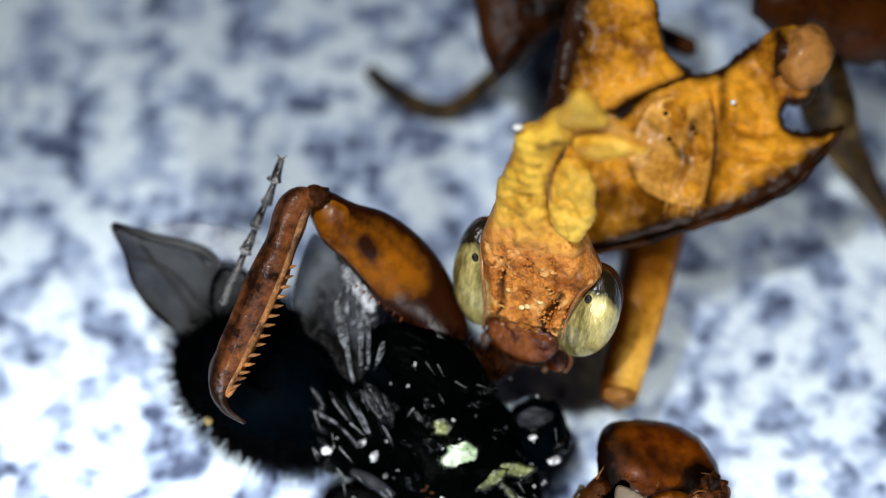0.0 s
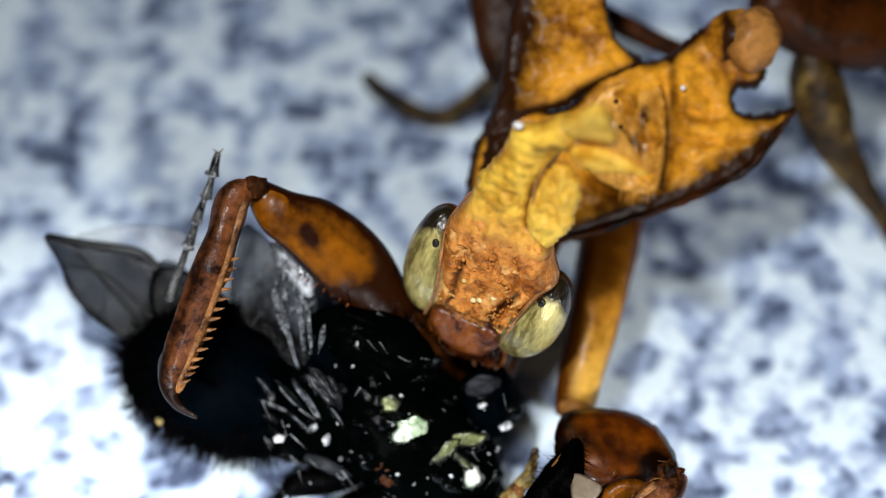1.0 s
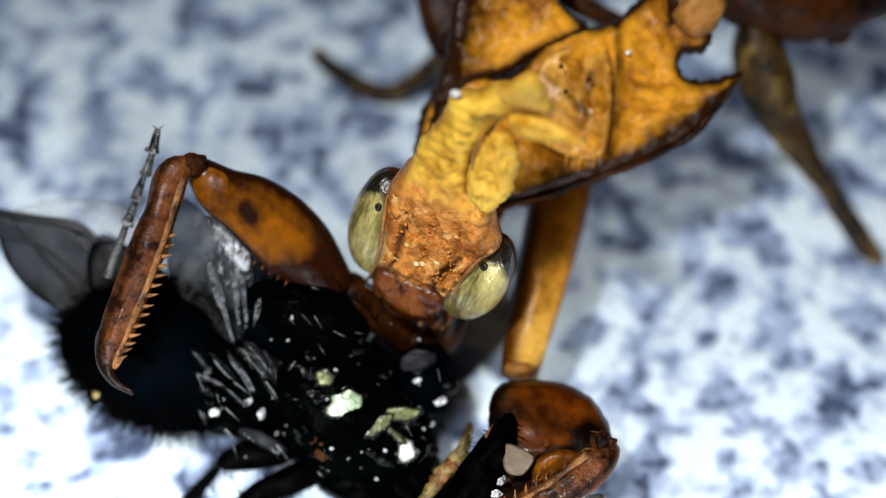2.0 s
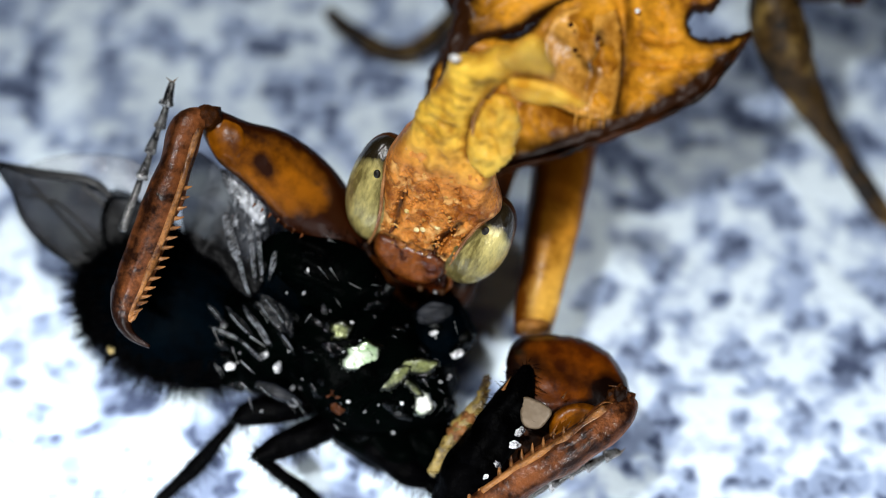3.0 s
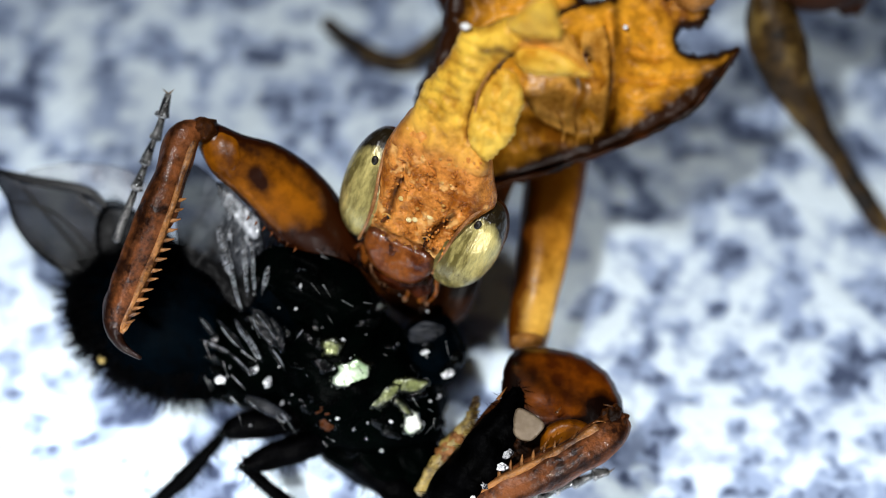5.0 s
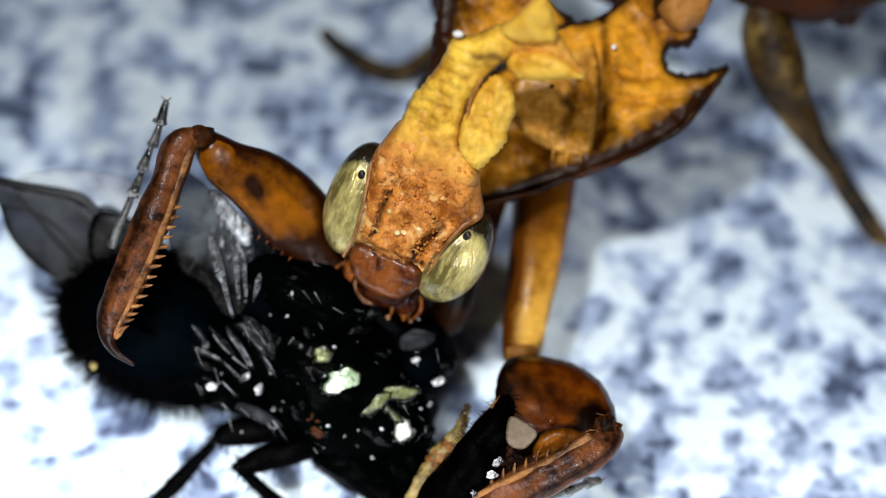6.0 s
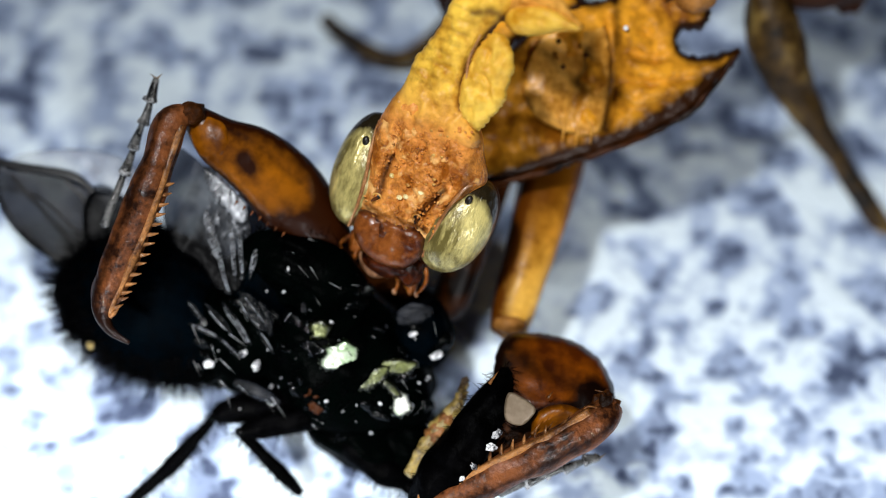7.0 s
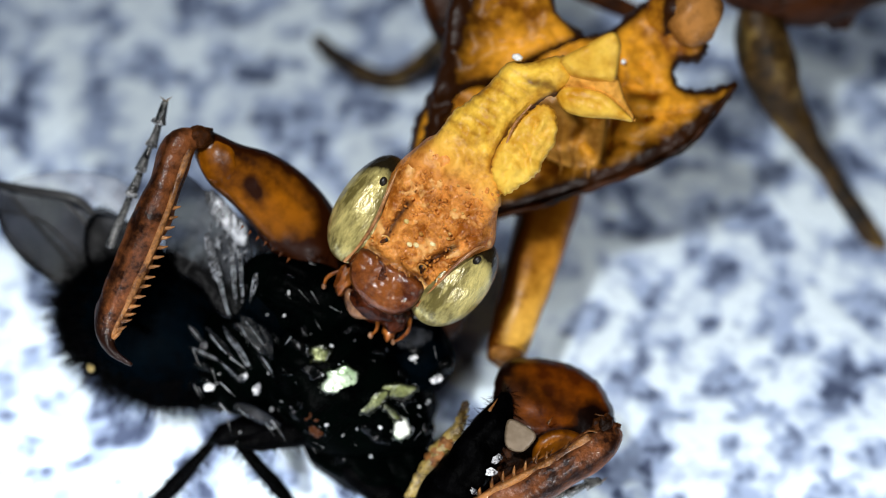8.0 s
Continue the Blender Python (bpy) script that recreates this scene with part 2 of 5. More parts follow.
# ---- mesh helpers, all in mm ----
def curve(points, step, closed=False):
    """Points along a Catmull-Rom curve, about step apart."""
    p = [np.array(q, float) for q in points]
    n, out = len(p), []
    for i in range(n if closed else n - 1):
        a, b = p[(i - 1) % n if closed else max(i - 1, 0)], p[i]
        c, d = p[(i + 1) % n], p[(i + 2) % n if closed else min(i + 2, n - 1)]
        k = max(1, int(np.linalg.norm((c - b)[:2 if closed else 3]) / step + 0.5))
        for j in range(k):
            s = j / k
            out.append(0.5 * (2 * b + (c - a) * s + (2 * a - 5 * b + 4 * c - d) * s * s + (3 * b - a - 3 * c + d) * s ** 3))
    if not closed:
        out.append(p[-1])
    return np.array(out)


def off_line(pts, line, closed=False):
    """Distance of each point from a polyline."""
    a = np.array(line, float)[:, :2]
    b = np.roll(a, -1, 0) if closed else a[1:]
    a = a if closed else a[:-1]
    best = np.full(len(pts), 1e9)
    for p, q in zip(a, b):
        e = q - p
        s = np.clip(((pts - p) @ e) / max(e @ e, 1e-12), 0, 1)
        best = np.minimum(best, np.linalg.norm(pts - p - s[:, None] * e, axis=1))
    return best


def inside(pts, loop):
    x, y = pts[:, 0], pts[:, 1]
    odd = np.zeros(len(pts), bool)
    for (ax, ay), (bx, by) in zip(loop, np.roll(loop, -1, 0)):
        cut = (ay > y) != (by > y)
        odd ^= cut & (x < (bx - ax) * (y - ay) / (by - ay + 1e-12) + ax)
    return odd


def pillow(outline, middle, thick, round_at=None, step=0.12, jag=0.0, lumps=0.0, lump_size=0.6, carve=(), seed=1, flat_back=0.5):
    """A rounded plate: the outline filled, swelling to its thickness within round_at of the edge, with lumps and carved grooves
    (line, depth, width). middle: the height of its middle sheet, a number or a function of u, v."""
    rng = np.random.RandomState(seed)
    loop = curve(outline, step, True)[:, :2]
    if jag:
        out = np.roll(loop, -1, 0) - np.roll(loop, 1, 0)
        out = np.stack([out[:, 1], -out[:, 0]], 1) / (np.linalg.norm(out, axis=1)[:, None] + 1e-9)
        loop = loop + out * (rng.rand(len(loop), 1) ** 2) * jag
    lo, hi = loop.min(0), loop.max(0)
    gx, gy = np.meshgrid(np.arange(lo[0], hi[0], step), np.arange(lo[1], hi[1], step * 0.87))
    gx[1::2] += step / 2
    grid = np.stack([gx.ravel(), gy.ravel()], 1) + rng.uniform(-0.12, 0.12, (gx.size, 2)) * step
    grid = grid[inside(grid, loop)]
    grid = grid[off_line(grid, loop, True) > step * 0.55]
    pts = [Vector(p) for p in np.vstack([loop, grid])]
    n = len(loop)
    vs, _, faces, *_ = geometry.delaunay_2d_cdt(pts, [(i, (i + 1) % n) for i in range(n)], [], 1, 1e-6)
    p = np.array([v[:] for v in vs])
    d = off_line(p, loop, True)
    round_at = round_at or thick / 2
    s = np.clip(d / round_at, 0, 1)
    half = thick * np.sqrt(np.clip(1 - (1 - s) ** 2, 0, 1))
    bump_ = np.array([noise.noise((x / lump_size, y / lump_size, seed * 3.7)) + 0.5 * noise.noise((x / lump_size * 2.3, y / lump_size * 2.3, seed)) for x, y in p])
    top = half * (1 - flat_back) + lumps * bump_ * s
    for line, depth, width in carve:
        top = top - depth * np.exp(-(off_line(p, line) / width) ** 2) * s
    mid = np.array([middle(x, y) for x, y in p]) if callable(middle) else np.full(len(p), float(middle))
    bm = bmesh.new()
    rim = d < 1e-5
    front = [bm.verts.new((x, y, m + (0 if r else t))) for (x, y), m, t, r in zip(p, mid, top, rim)]
    back = [f if r else bm.verts.new((x, y, m - h * flat_back)) for (x, y), m, h, r, f in zip(p, mid, half, rim, front)]
    for f in faces:
        if len(set(f)) < 3:
            continue
        bm.faces.new([front[i] for i in f])
        if not all(rim[i] for i in f):
            bm.faces.new([back[i] for i in reversed(f)])
    return bm


def tube(points, sides=14, step=0.15, lumps=0.0, seed=1, bm=None):
    """A rounded limb along points (u, v, w, half width, half depth)."""
    pts = [(*p, p[3]) if len(p) == 4 else p for p in points]
    c = curve(pts, step)
    bm = bm or bmesh.new()
    rings = []
    for i, q in enumerate(c):
        t = c[min(i + 1, len(c) - 1)][:3] - c[max(i - 1, 0)][:3]
        t = t / (np.linalg.norm(t) + 1e-9)
        side = np.cross(t, (0, 0, 1.0)) if abs(t[2]) < 0.95 else np.cross(t, (0, 1.0, 0))
        side = side / np.linalg.norm(side)
        up = np.cross(side, t)
        ring = []
        for k in range(sides):
            a = 2 * math.pi * k / sides
            r = 1 + lumps * noise.noise((i * step * 1.7, math.cos(a) * 1.5 + seed * 5, math.sin(a) * 1.5))
            ring.append(bm.verts.new(q[:3] + r * (side * q[3] * math.cos(a) + up * q[4] * math.sin(a))))
        rings.append(ring)
    for a, b in zip(rings, rings[1:]):
        for k in range(sides):
            bm.faces.new((a[k], a[(k + 1) % sides], b[(k + 1) % sides], b[k]))
    for ring, q, s in ((rings[0], c[0], -1), (rings[-1], c[-1], 1)):
        t = c[1][:3] - c[0][:3] if s < 0 else c[-1][:3] - c[-2][:3]
        t = t / (np.linalg.norm(t) + 1e-9)
        tip = bm.verts.new(q[:3] + s * t * min(q[3], q[4]) * 0.6)
        for k in range(sides):
            f = (ring[k], ring[(k + 1) % sides], tip)
            bm.faces.new(f if s > 0 else f[::-1])
    return bm


def ball(centre, radii, turn=(0, 0, 0), detail=3, lumps=0.0, seed=1, bm=None):
    bm = bm or bmesh.new()
    m = Matrix.Translation(centre) @ Euler([radians(a) for a in turn]).to_matrix().to_4x4() @ Matrix.Diagonal((*radii, 1))
    made = bmesh.ops.create_icosphere(bm, subdivisions=detail, radius=1)["verts"]
    for v in made:
        if lumps:
            v.co *= 1 + lumps * noise.noise(v.co * 1.8 + Vector((seed * 4.1, 0, 0)))
        v.co = m @ v.co
    return bm


def bristle(bm, a, b, r):
    """A thin three-sided hair from a to b."""
    a, b = Vector(a), Vector(b)
    t = (b - a).normalized()
    s = t.orthogonal().normalized()
    base = [bm.verts.new(a + Matrix.Rotation(k * 2.0944, 3, t) @ s * r) for k in range(3)]
    tip = bm.verts.new(b)
    for k in range(3):
        bm.faces.new((base[k], base[(k + 1) % 3], tip))


def stain_shaded(bm, *laws):
    """Gives a mesh its value of pigment and painted shade from laws of the place (points as rows u, v, w)."""
    bm.verts.ensure_lookup_table()
    p = np.array([v.co[:] for v in bm.verts])
    total = np.clip(sum(law(p) for law in laws), 0, 1)
    layer = bm.verts.layers.float.new("stain_shade")
    for v, a in zip(bm.verts, total):
        v[layer] = float(a)
    return bm


def along(line, width, amount=1.0, closed=False):
    """Pigment, in places painted shade, beside a line."""
    return lambda p: amount * np.exp(-(off_line(p[:, :2], line, closed) / width) ** 2)


def margin(outline, width, amount=1.0):
    """Pigment along the edge of a plate; on the fly, the dark fringe of painted sheen."""
    return along(curve(outline, 0.15, True)[:, :2], width, amount, True)


PIVOT = {}


def part(name, bm, mat, parent, label="", smooth=True):
    """Links a bmesh (mm, in its thing's frame) as one mesh under a thing or a part."""
    off = Vector(PIVOT.get(parent, (0, 0, 0))) if parent else Vector()
    me = bpy.data.meshes.new(name)
    for v in bm.verts:
        v.co = (v.co - off) * MM
    bmesh.ops.recalc_face_normals(bm, faces=bm.faces)
    bm.to_mesh(me)
    bm.free()
    if smooth:
        me.polygons.foreach_set("use_smooth", [True] * len(me.polygons))
    me.materials.append(mat)
    ob = new(name, me)
    if parent:
        ob.parent = parent
        PIVOT[ob] = tuple(off)
    if label:
        tagged(ob, label)
    return ob


def moving_part(name, bm, mat, parent, pivot, label=""):
    """A part that has poses of its own: its mesh and its sub-parts lie about the pivot."""
    bmesh.ops.translate(bm, verts=bm.verts, vec=-Vector(pivot))
    ob = part(name, bm, mat, None, label)
    ob.parent = parent
    PIVOT[ob] = pivot
    return ob


# ---- the tray ----
def build_tray():
    bm = bmesh.new()
    r, n = 420.0, 60
    xs = sorted({s * r * (k / n) ** 2.2 for k in range(n + 1) for s in (-1, 1)})
    grid = [[bm.verts.new((x, y, 0.10 * noise.noise((x * 0.9, y * 0.9, 0)) if max(abs(x), abs(y)) < 60 else 0)) for x in xs] for y in xs]
    for a, b in zip(grid, grid[1:]):
        for k in range(len(xs) - 1):
            bm.faces.new((a[k], a[k + 1], b[k + 1], b[k]))
    ob = part("ground", bm, TRAY, None)
    tagged(ob, "white and slate-grey speckled rough tray surface", "ground", kind="structure")


# ---- the mantis ----
MANTIS_BASE = VIEW.inverted() @ Vector((9 * MM, 10 * MM, 0))
ROOT_OFF = tuple(c / MM for c in MANTIS_BASE)


def build_mantis():
    root = new("mantis")
    root.empty_display_size = 2 * MM
    root.matrix_world = VIEW @ Matrix.Translation(MANTIS_BASE)
    PIVOT[root] = ROOT_OFF
    tagged(root, "leaf-like amber brown mantis eating a black fly on the tray", "mantis")
    parts = {"root": root}

    # body behind the shield, and the standing legs
    part("abdomen", tube([(7.59, 8.56, -3, 0.75, 0.75), (9.35, 7.91, -3.5, 1.09, 0.91), (11, 8.08, -4, 1.2, 1.08), (12.96, 9.01, -4.4, 1.16, 1.09), (15.02, 10.12, -4.5, 0.62, 0.62)], 24, 0.3, 0.15), UMBER, root, "mottled dark brown abdomen")
    part("abdominal_lobe", pillow([(8.95, 9.34), (10.2, 7.79), (11.13, 6.78), (11.83, 6.93), (12.06, 8.1), (12.68, 9.81), (11.13, 10.43)], -4.4, 0.8, 0.6, lumps=0.1, jag=0.1), UMBER, root)
    part("hind_leg", tube([(8.97, 7.3, -3.5, 0.46), (9.34, 5.85, -4, 0.8), (10.18, 4.4, -4.8, 0.5), (11.29, 3.05, -5.6, 0.3), (12.25, 1.79, -6.2, 0.32), (13.31, 0.34, -6.6, 0.28), (14.1, -1.27, -6, 0.14)], 12, 0.2, 0.2), BARK, root)
    part("middle_leg", tube([(2.14, 9.14, -5, 0.47), (1.16, 7.5, -6.5, 0.33), (0.22, 6.67, -8.2, 0.29), (-0.49, 6.15, -8.6, 0.29), (-1.26, 5.96, -8.7, 0.27), (-2.29, 6.41, -8.7, 0.26), (-3.28, 7.19, -8.7, 0.22)], 12, 0.2, 0.2), BARK, root)
    part("wing_pad", pillow([(-0.19, 9.5), (-0.09, 7.79), (0.17, 6.86), (0.53, 6.36), (1.03, 6.86), (1.8, 7.55), (2.5, 8.1), (2.42, 9.65), (1.03, 10.27)], -4.0, 0.9, 0.6, lumps=0.1), UMBER, root, "dark umber folded wing pad")
    part("leg_stub", tube([(2.74, 8.88, -4.5, 0.31), (4.13, 8.02, -4.5, 0.31), (5.84, 7.24, -4.5, 0.25)], 10, 0.2, 0.1), DARK, root)

    # the leaf-shaped shield of the thorax
    piv = (6.33, 5.71, -1.0)
    edge = [(0.2, 1.43), (1.21, 1.86), (2.22, 2.12), (3.67, 2.61), (5.11, 3.13), (6.41, 3.77), (7.21, 4.54), (7.9, 5.53), (7.21, 5.36), (6.56, 5.39), (6.31, 5.69), (6.44, 6.05), (7.06, 6.23), (7.06, 7.64), (6.27, 7.82), (5.55, 7.61), (4.83, 7.01), (4.1, 6.75), (3.53, 7.06), (2.8, 6.34), (1.94, 5.48), (0.49, 5.62), (-0.35, 4.32), (-0.4, 2.44)]
    valley = [(4.54, 6.29), (4.72, 5.43), (4.67, 4.43), (4.5, 3.43)]
    trough = [(2.78, 3.86), (3.5, 3.57), (3.79, 4.43), (3.64, 5.29), (3.07, 5.58)]
    arcs = [([(3.21, 3.77), (3.41, 3.46), (3.38, 3), (3.18, 2.57)], 0.14, 0.05), ([(3.53, 3.8), (3.76, 3.43), (3.73, 2.88), (3.58, 2.57)], 0.14, 0.05), ([(3.9, 3.74), (4.1, 3.38), (4.1, 2.95), (3.96, 2.57)], 0.12, 0.05)]
    crease = [(0.09, 4.83), (0.95, 5.12), (1.73, 5.46), (2.52, 5.86), (3.24, 6.21), (3.96, 6.58), (4.53, 6.84)]
    rib = [(4.7, 6.9), (4.76, 6.04), (4.7, 5.18), (4.59, 4.32), (4.5, 3.51)]
    wrinkles = [([(5.03, 5.46), (5.61, 5.25), (6.18, 5.32), (6.82, 5.1)], 0.22, 0.10), ([(4.96, 4.75), (5.53, 4.6), (6.18, 4.72), (6.97, 4.82)], 0.24, 0.10), ([(4.89, 4.03), (5.46, 3.91), (5.96, 4.17), (6.54, 4.32)], 0.20, 0.10), ([(5.25, 6.04), (5.82, 5.75), (6.39, 5.89)], 0.20, 0.10)]
    # Dark pigment at the margins; along the wrinkles shade is painted in.
    plate = moving_part("pronotum", stain_shaded(pillow(edge, lambda u, v: -1.9 + 0.08 * (u - 3), 1.0, 0.8, 0.11, jag=0.09, lumps=0.30, lump_size=0.8,
                        carve=[(valley, 0.35, 0.16), (trough, 0.25, 0.2)] + wrinkles), margin(edge, 0.16), along([(0.23, 1.39), (1.24, 1.78), (2.54, 2.21), (3.77, 2.64), (5.14, 3.13), (6.41, 3.74), (7.24, 4.52)], 0.46, 1.15), *[along(w[0], 0.15, 0.12) for w in wrinkles], along(rib, 0.10, 0.5), along([(4.96, 3.03), (5.96, 3.37), (6.97, 4.03), (7.54, 4.89)], 0.20, 0.35)), PLATE, root, piv, "amber brown leaf-shaped thorax shield with toothed edges")
    parts["plate"] = plate
    part("disc", stain_shaded(pillow([(2.85, 5.86), (3.5, 6.22), (4.22, 6.32), (4.54, 5.86), (4.62, 4.72), (4.43, 3.57), (4.07, 3.28), (3.35, 3.43), (2.64, 3.86), (2.35, 4.72)], -1.40, 0.22, 0.9, 0.1, lumps=0.08, lump_size=0.5,
         carve=[(trough, 0.2, 0.14)] + arcs, seed=4), along(rib, 0.12, 0.55), along(trough, 0.10, 0.2), along([(2.49, 4.17), (2.6, 3.6), (2.52, 2.88)], 0.12, 0.5), along([(3.99, 5.46), (4.04, 5.03), (3.89, 4.75)], 0.13, 0.6), along([(2.88, 5.46), (3.38, 4.89), (3.96, 4.46)], 0.10, 0.3)), DISC, plate, "wrinkled tan middle of the shield")
    for line, _, _ in arcs:
        part("disc_fold", tube([(u, v + 0.12, -1.26, 0.012 + 0.022 * (k == 1), 0.03) for k, (u, v) in enumerate(line[:3])], 10, 0.07, 0.2), DISC, plate, "pale curved fold of the shield")
    lobe = [(0.06, 2.15), (-0.32, 3.45), (-0.12, 4.46), (0.23, 5.91), (0.38, 6.92), (0.61, 8.22), (0.85, 9.52), (1.65, 10.39), (2.51, 9.95), (2.95, 8.65), (3.27, 7.5), (3.74, 6.89), (4.13, 6.66), (3.53, 6.34), (2.66, 5.98), (1.94, 5.48), (0.78, 4.97)]
    # Dark pigment at the left edge; the crease's shade is painted in.
    part("side_lobe", stain_shaded(pillow(lobe, lambda u, v: -1.75 + 0.10 * (v - 5), 0.7, 0.5, 0.11, jag=0.09, lumps=0.24, lump_size=0.7, carve=[(crease, 0.3, 0.10)], seed=6), margin(lobe, 0.12), along([(-0.23, 3.77), (0.09, 4.93), (0.26, 5.94), (0.49, 7.09), (0.78, 8.54)], 0.75, 0.95), along(crease, 0.24, 0.9)), PLATE, plate)
    part("dark_edge", tube([(-0.09, 3.44, -1.9, 0.042), (0, 4.24, -1.85, 0.06, 0.054), (0.2, 5.19, -1.83, 0.078, 0.054), (0.39, 5.98, -1.8, 0.09, 0.054), (0.6, 6.99, -1.75, 0.09, 0.054), (0.81, 8.43, -1.65, 0.078, 0.054), (0.95, 9.42, -1.55, 0.054)], 10, 0.06, 1.3), DARK, plate, "serrated dark brown margin")
    part("dark_edge", tube([(1.39, 2.04, -1.5, 0.06), (2.55, 2.27, -1.55, 0.072), (3.78, 2.69, -1.55, 0.078), (5.14, 3.16, -1.5, 0.078), (6.4, 3.76, -1.4, 0.072), (7.21, 4.55, -1.35, 0.06), (7.78, 5.39, -1.3, 0.042)], 10, 0.06, 1.5, 2), UMBER, plate)
    part("knob", ball((6.73, 7.23, -1), (0.68, 0.84, 0.55), (0, 0, -12), 4, 0.12), KNOB, plate, "smooth tan rounded knob")
    part("knob_collar", stain_shaded(tube([(5.87, 6.95, -1.5, 0.49, 0.43), (6.24, 7.29, -1.3, 0.69, 0.57), (6.61, 7.2, -1.3, 0.75, 0.52)], 18, 0.1, 0.25), along([(6.14, 7.9), (6.05, 7.18), (6.17, 6.61)], 0.16, 1.0)), PLATE, plate)
    for k, q in enumerate(((4.92, 5.98, -0.85), (3.93, 5.28, -0.9), (3.24, 5.63, -0.9), (3.36, 4.99, -0.9))):
        part("tubercle", ball(q, (0.07, 0.07, 0.06), detail=2), PEARL if k == 0 else DARK, plate)

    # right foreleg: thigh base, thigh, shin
    # Shade under the shield and on the left facet is painted in.
    parts["coxa"] = moving_part("fore_coxa", stain_shaded(tube([(3.55, 3.49, -4.2, 0.84, 0.65), (3.3, 2.13, -3.4, 0.82, 0.65), (3.01, 0.6, -2.56, 0.71, 0.58), (2.71, -0.87, -2.08, 0.6, 0.52), (2.54, -1.75, -1.95, 0.54, 0.47), (2.5, -2.26, -1.92, 0.46, 0.41)], 28, 0.08, 0.05), along([(2.55, 3.6), (2.30, 2.1), (2.14, 0.6), (2.03, -0.9), (1.97, -2.1)], 0.44, 1.0), along([(2.85, 2.4), (2.62, 0.8), (2.40, -0.6)], 0.10, 0.35), along([(4.25, 3.5), (4.05, 2.05), (3.72, 0.3), (3.32, -1.2)], 0.13, 0.7), along([(2.7, 3.2), (3.3, 3.2), (4.0, 3.2)], 0.7, 0.6), along([(3.3, 2.2), (3.2, 1.2)], 0.35, 0.35)), COXA, root,
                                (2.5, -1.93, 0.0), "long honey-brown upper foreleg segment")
    part("joint", ball((2.50, -2.04, -1.6), (0.44, 0.26, 0.3), detail=3, lumps=0.1), KNOB, parts["coxa"])
    thigh = [(1.78, -2.77), (2, -2.32), (2.38, -2.17), (3.07, -2.14), (3.84, -2.28), (4.43, -2.65), (4.78, -3.24), (4.84, -3.81), (4.5, -4.18), (3.7, -4.5), (2.79, -4.78), (2.03, -4.43), (1.78, -3.6)]
    # Darker along the left side and at the knee.
    fem = moving_part("fore_femur", stain_shaded(pillow(thigh, lambda u, v: -0.10 - 0.55 * max(0, v + 3.8), 1.0, 1.1, 0.11, jag=0.03, lumps=0.05, lump_size=0.7, flat_back=0.55, seed=9),
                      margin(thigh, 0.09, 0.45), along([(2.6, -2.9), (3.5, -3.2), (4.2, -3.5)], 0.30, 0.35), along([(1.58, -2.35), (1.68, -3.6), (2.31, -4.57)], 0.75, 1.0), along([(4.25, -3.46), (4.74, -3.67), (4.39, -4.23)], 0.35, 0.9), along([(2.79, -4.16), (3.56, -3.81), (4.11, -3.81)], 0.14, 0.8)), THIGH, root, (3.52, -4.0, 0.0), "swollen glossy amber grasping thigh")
    parts["femur_right"] = fem
    foreleg_end(fem, [(4.62, -3.65, 0.2, 0.36, 0.36), (4.31, -4.1, 0.5, 0.45, 0.41), (3.5, -4.71, 0.6, 0.47, 0.41), (2.41, -5.39, 0.6, 0.45, 0.38), (1.32, -6.09, 0.5, 0.41, 0.36), (0.22, -6.79, 0.4, 0.3, 0.28), (-0.19, -7.14, 0.4, 0.14, 0.14)], 12, -1)
    part("flange", pillow([(2.81, -4.15), (3.14, -3.82), (3.67, -3.74), (4.08, -3.96), (3.97, -4.43), (3.39, -4.78), (2.87, -4.7)], 0.42, 0.24, 0.2, 0.09, lumps=0.06, seed=14), AMBER, fem, "orange lower flange of the thigh")
    part("knee", ball((4.52, -3.68, 0.35), (0.28, 0.35, 0.3), detail=4, lumps=0.7), DARK, fem, "dark rough knee joint")
    part("knee_lobe", ball((4.39, -4.07, 0.52), (0.30, 0.26, 0.22), (0, 0, 30), 4, 0.8, 6), DARK, fem)
    for line in ([(4.25, -3.32, 0.3, 0.01), (4.6, -3.4, 0.35, 0.03), (4.82, -3.68, 0.35, 0.03), (4.79, -4, 0.4, 0.03), (4.61, -4.32, 0.5, 0.01)], [(3.9, -3.83, 0.7, 0.01), (4.11, -3.69, 0.75, 0.03), (4.45, -3.75, 0.7, 0.01)]):
        part("knee_rim", tube(line, 8, 0.07, 0.7), KEEL, fem, "thin glassy edge of the knee")
    tarsus(fem, [(4.58, -5.02, -0.2), (4.21, -5.13, -0.2), (3.72, -5.37, -0.2), (3.3, -5.57, -0.2), (2.8, -5.81, -0.1), (2.17, -6.1, 0)], 12)
    for q, s in (((1.66, -3.42, 0.45), 0.16), ((1.93, -4.17, 0.5), 0.18), ((2.82, -4.51, 0.55), 0.12), ((3.1, -3.62, 0.5), 0.1), ((3.5, -4.25, 0.62), 0.16), ((3.12, -4.43, 0.62), 0.14)):
        bm = bmesh.new()
        bristle(bm, q, (q[0] + s * 1.2, q[1] + s * 2.2, q[2] + 0.15), 0.05)
        part("spine", bm, KEEL, fem)
    part("membrane", pillow([(2.11, -3.6), (2.43, -3.62), (2.82, -3.87), (2.74, -4.12), (2.49, -4.34), (2.11, -4.2)], 0.66, 0.05, 0.05, 0.07, lumps=0.02, lump_size=0.5), PALE, fem, "pale torn membrane")

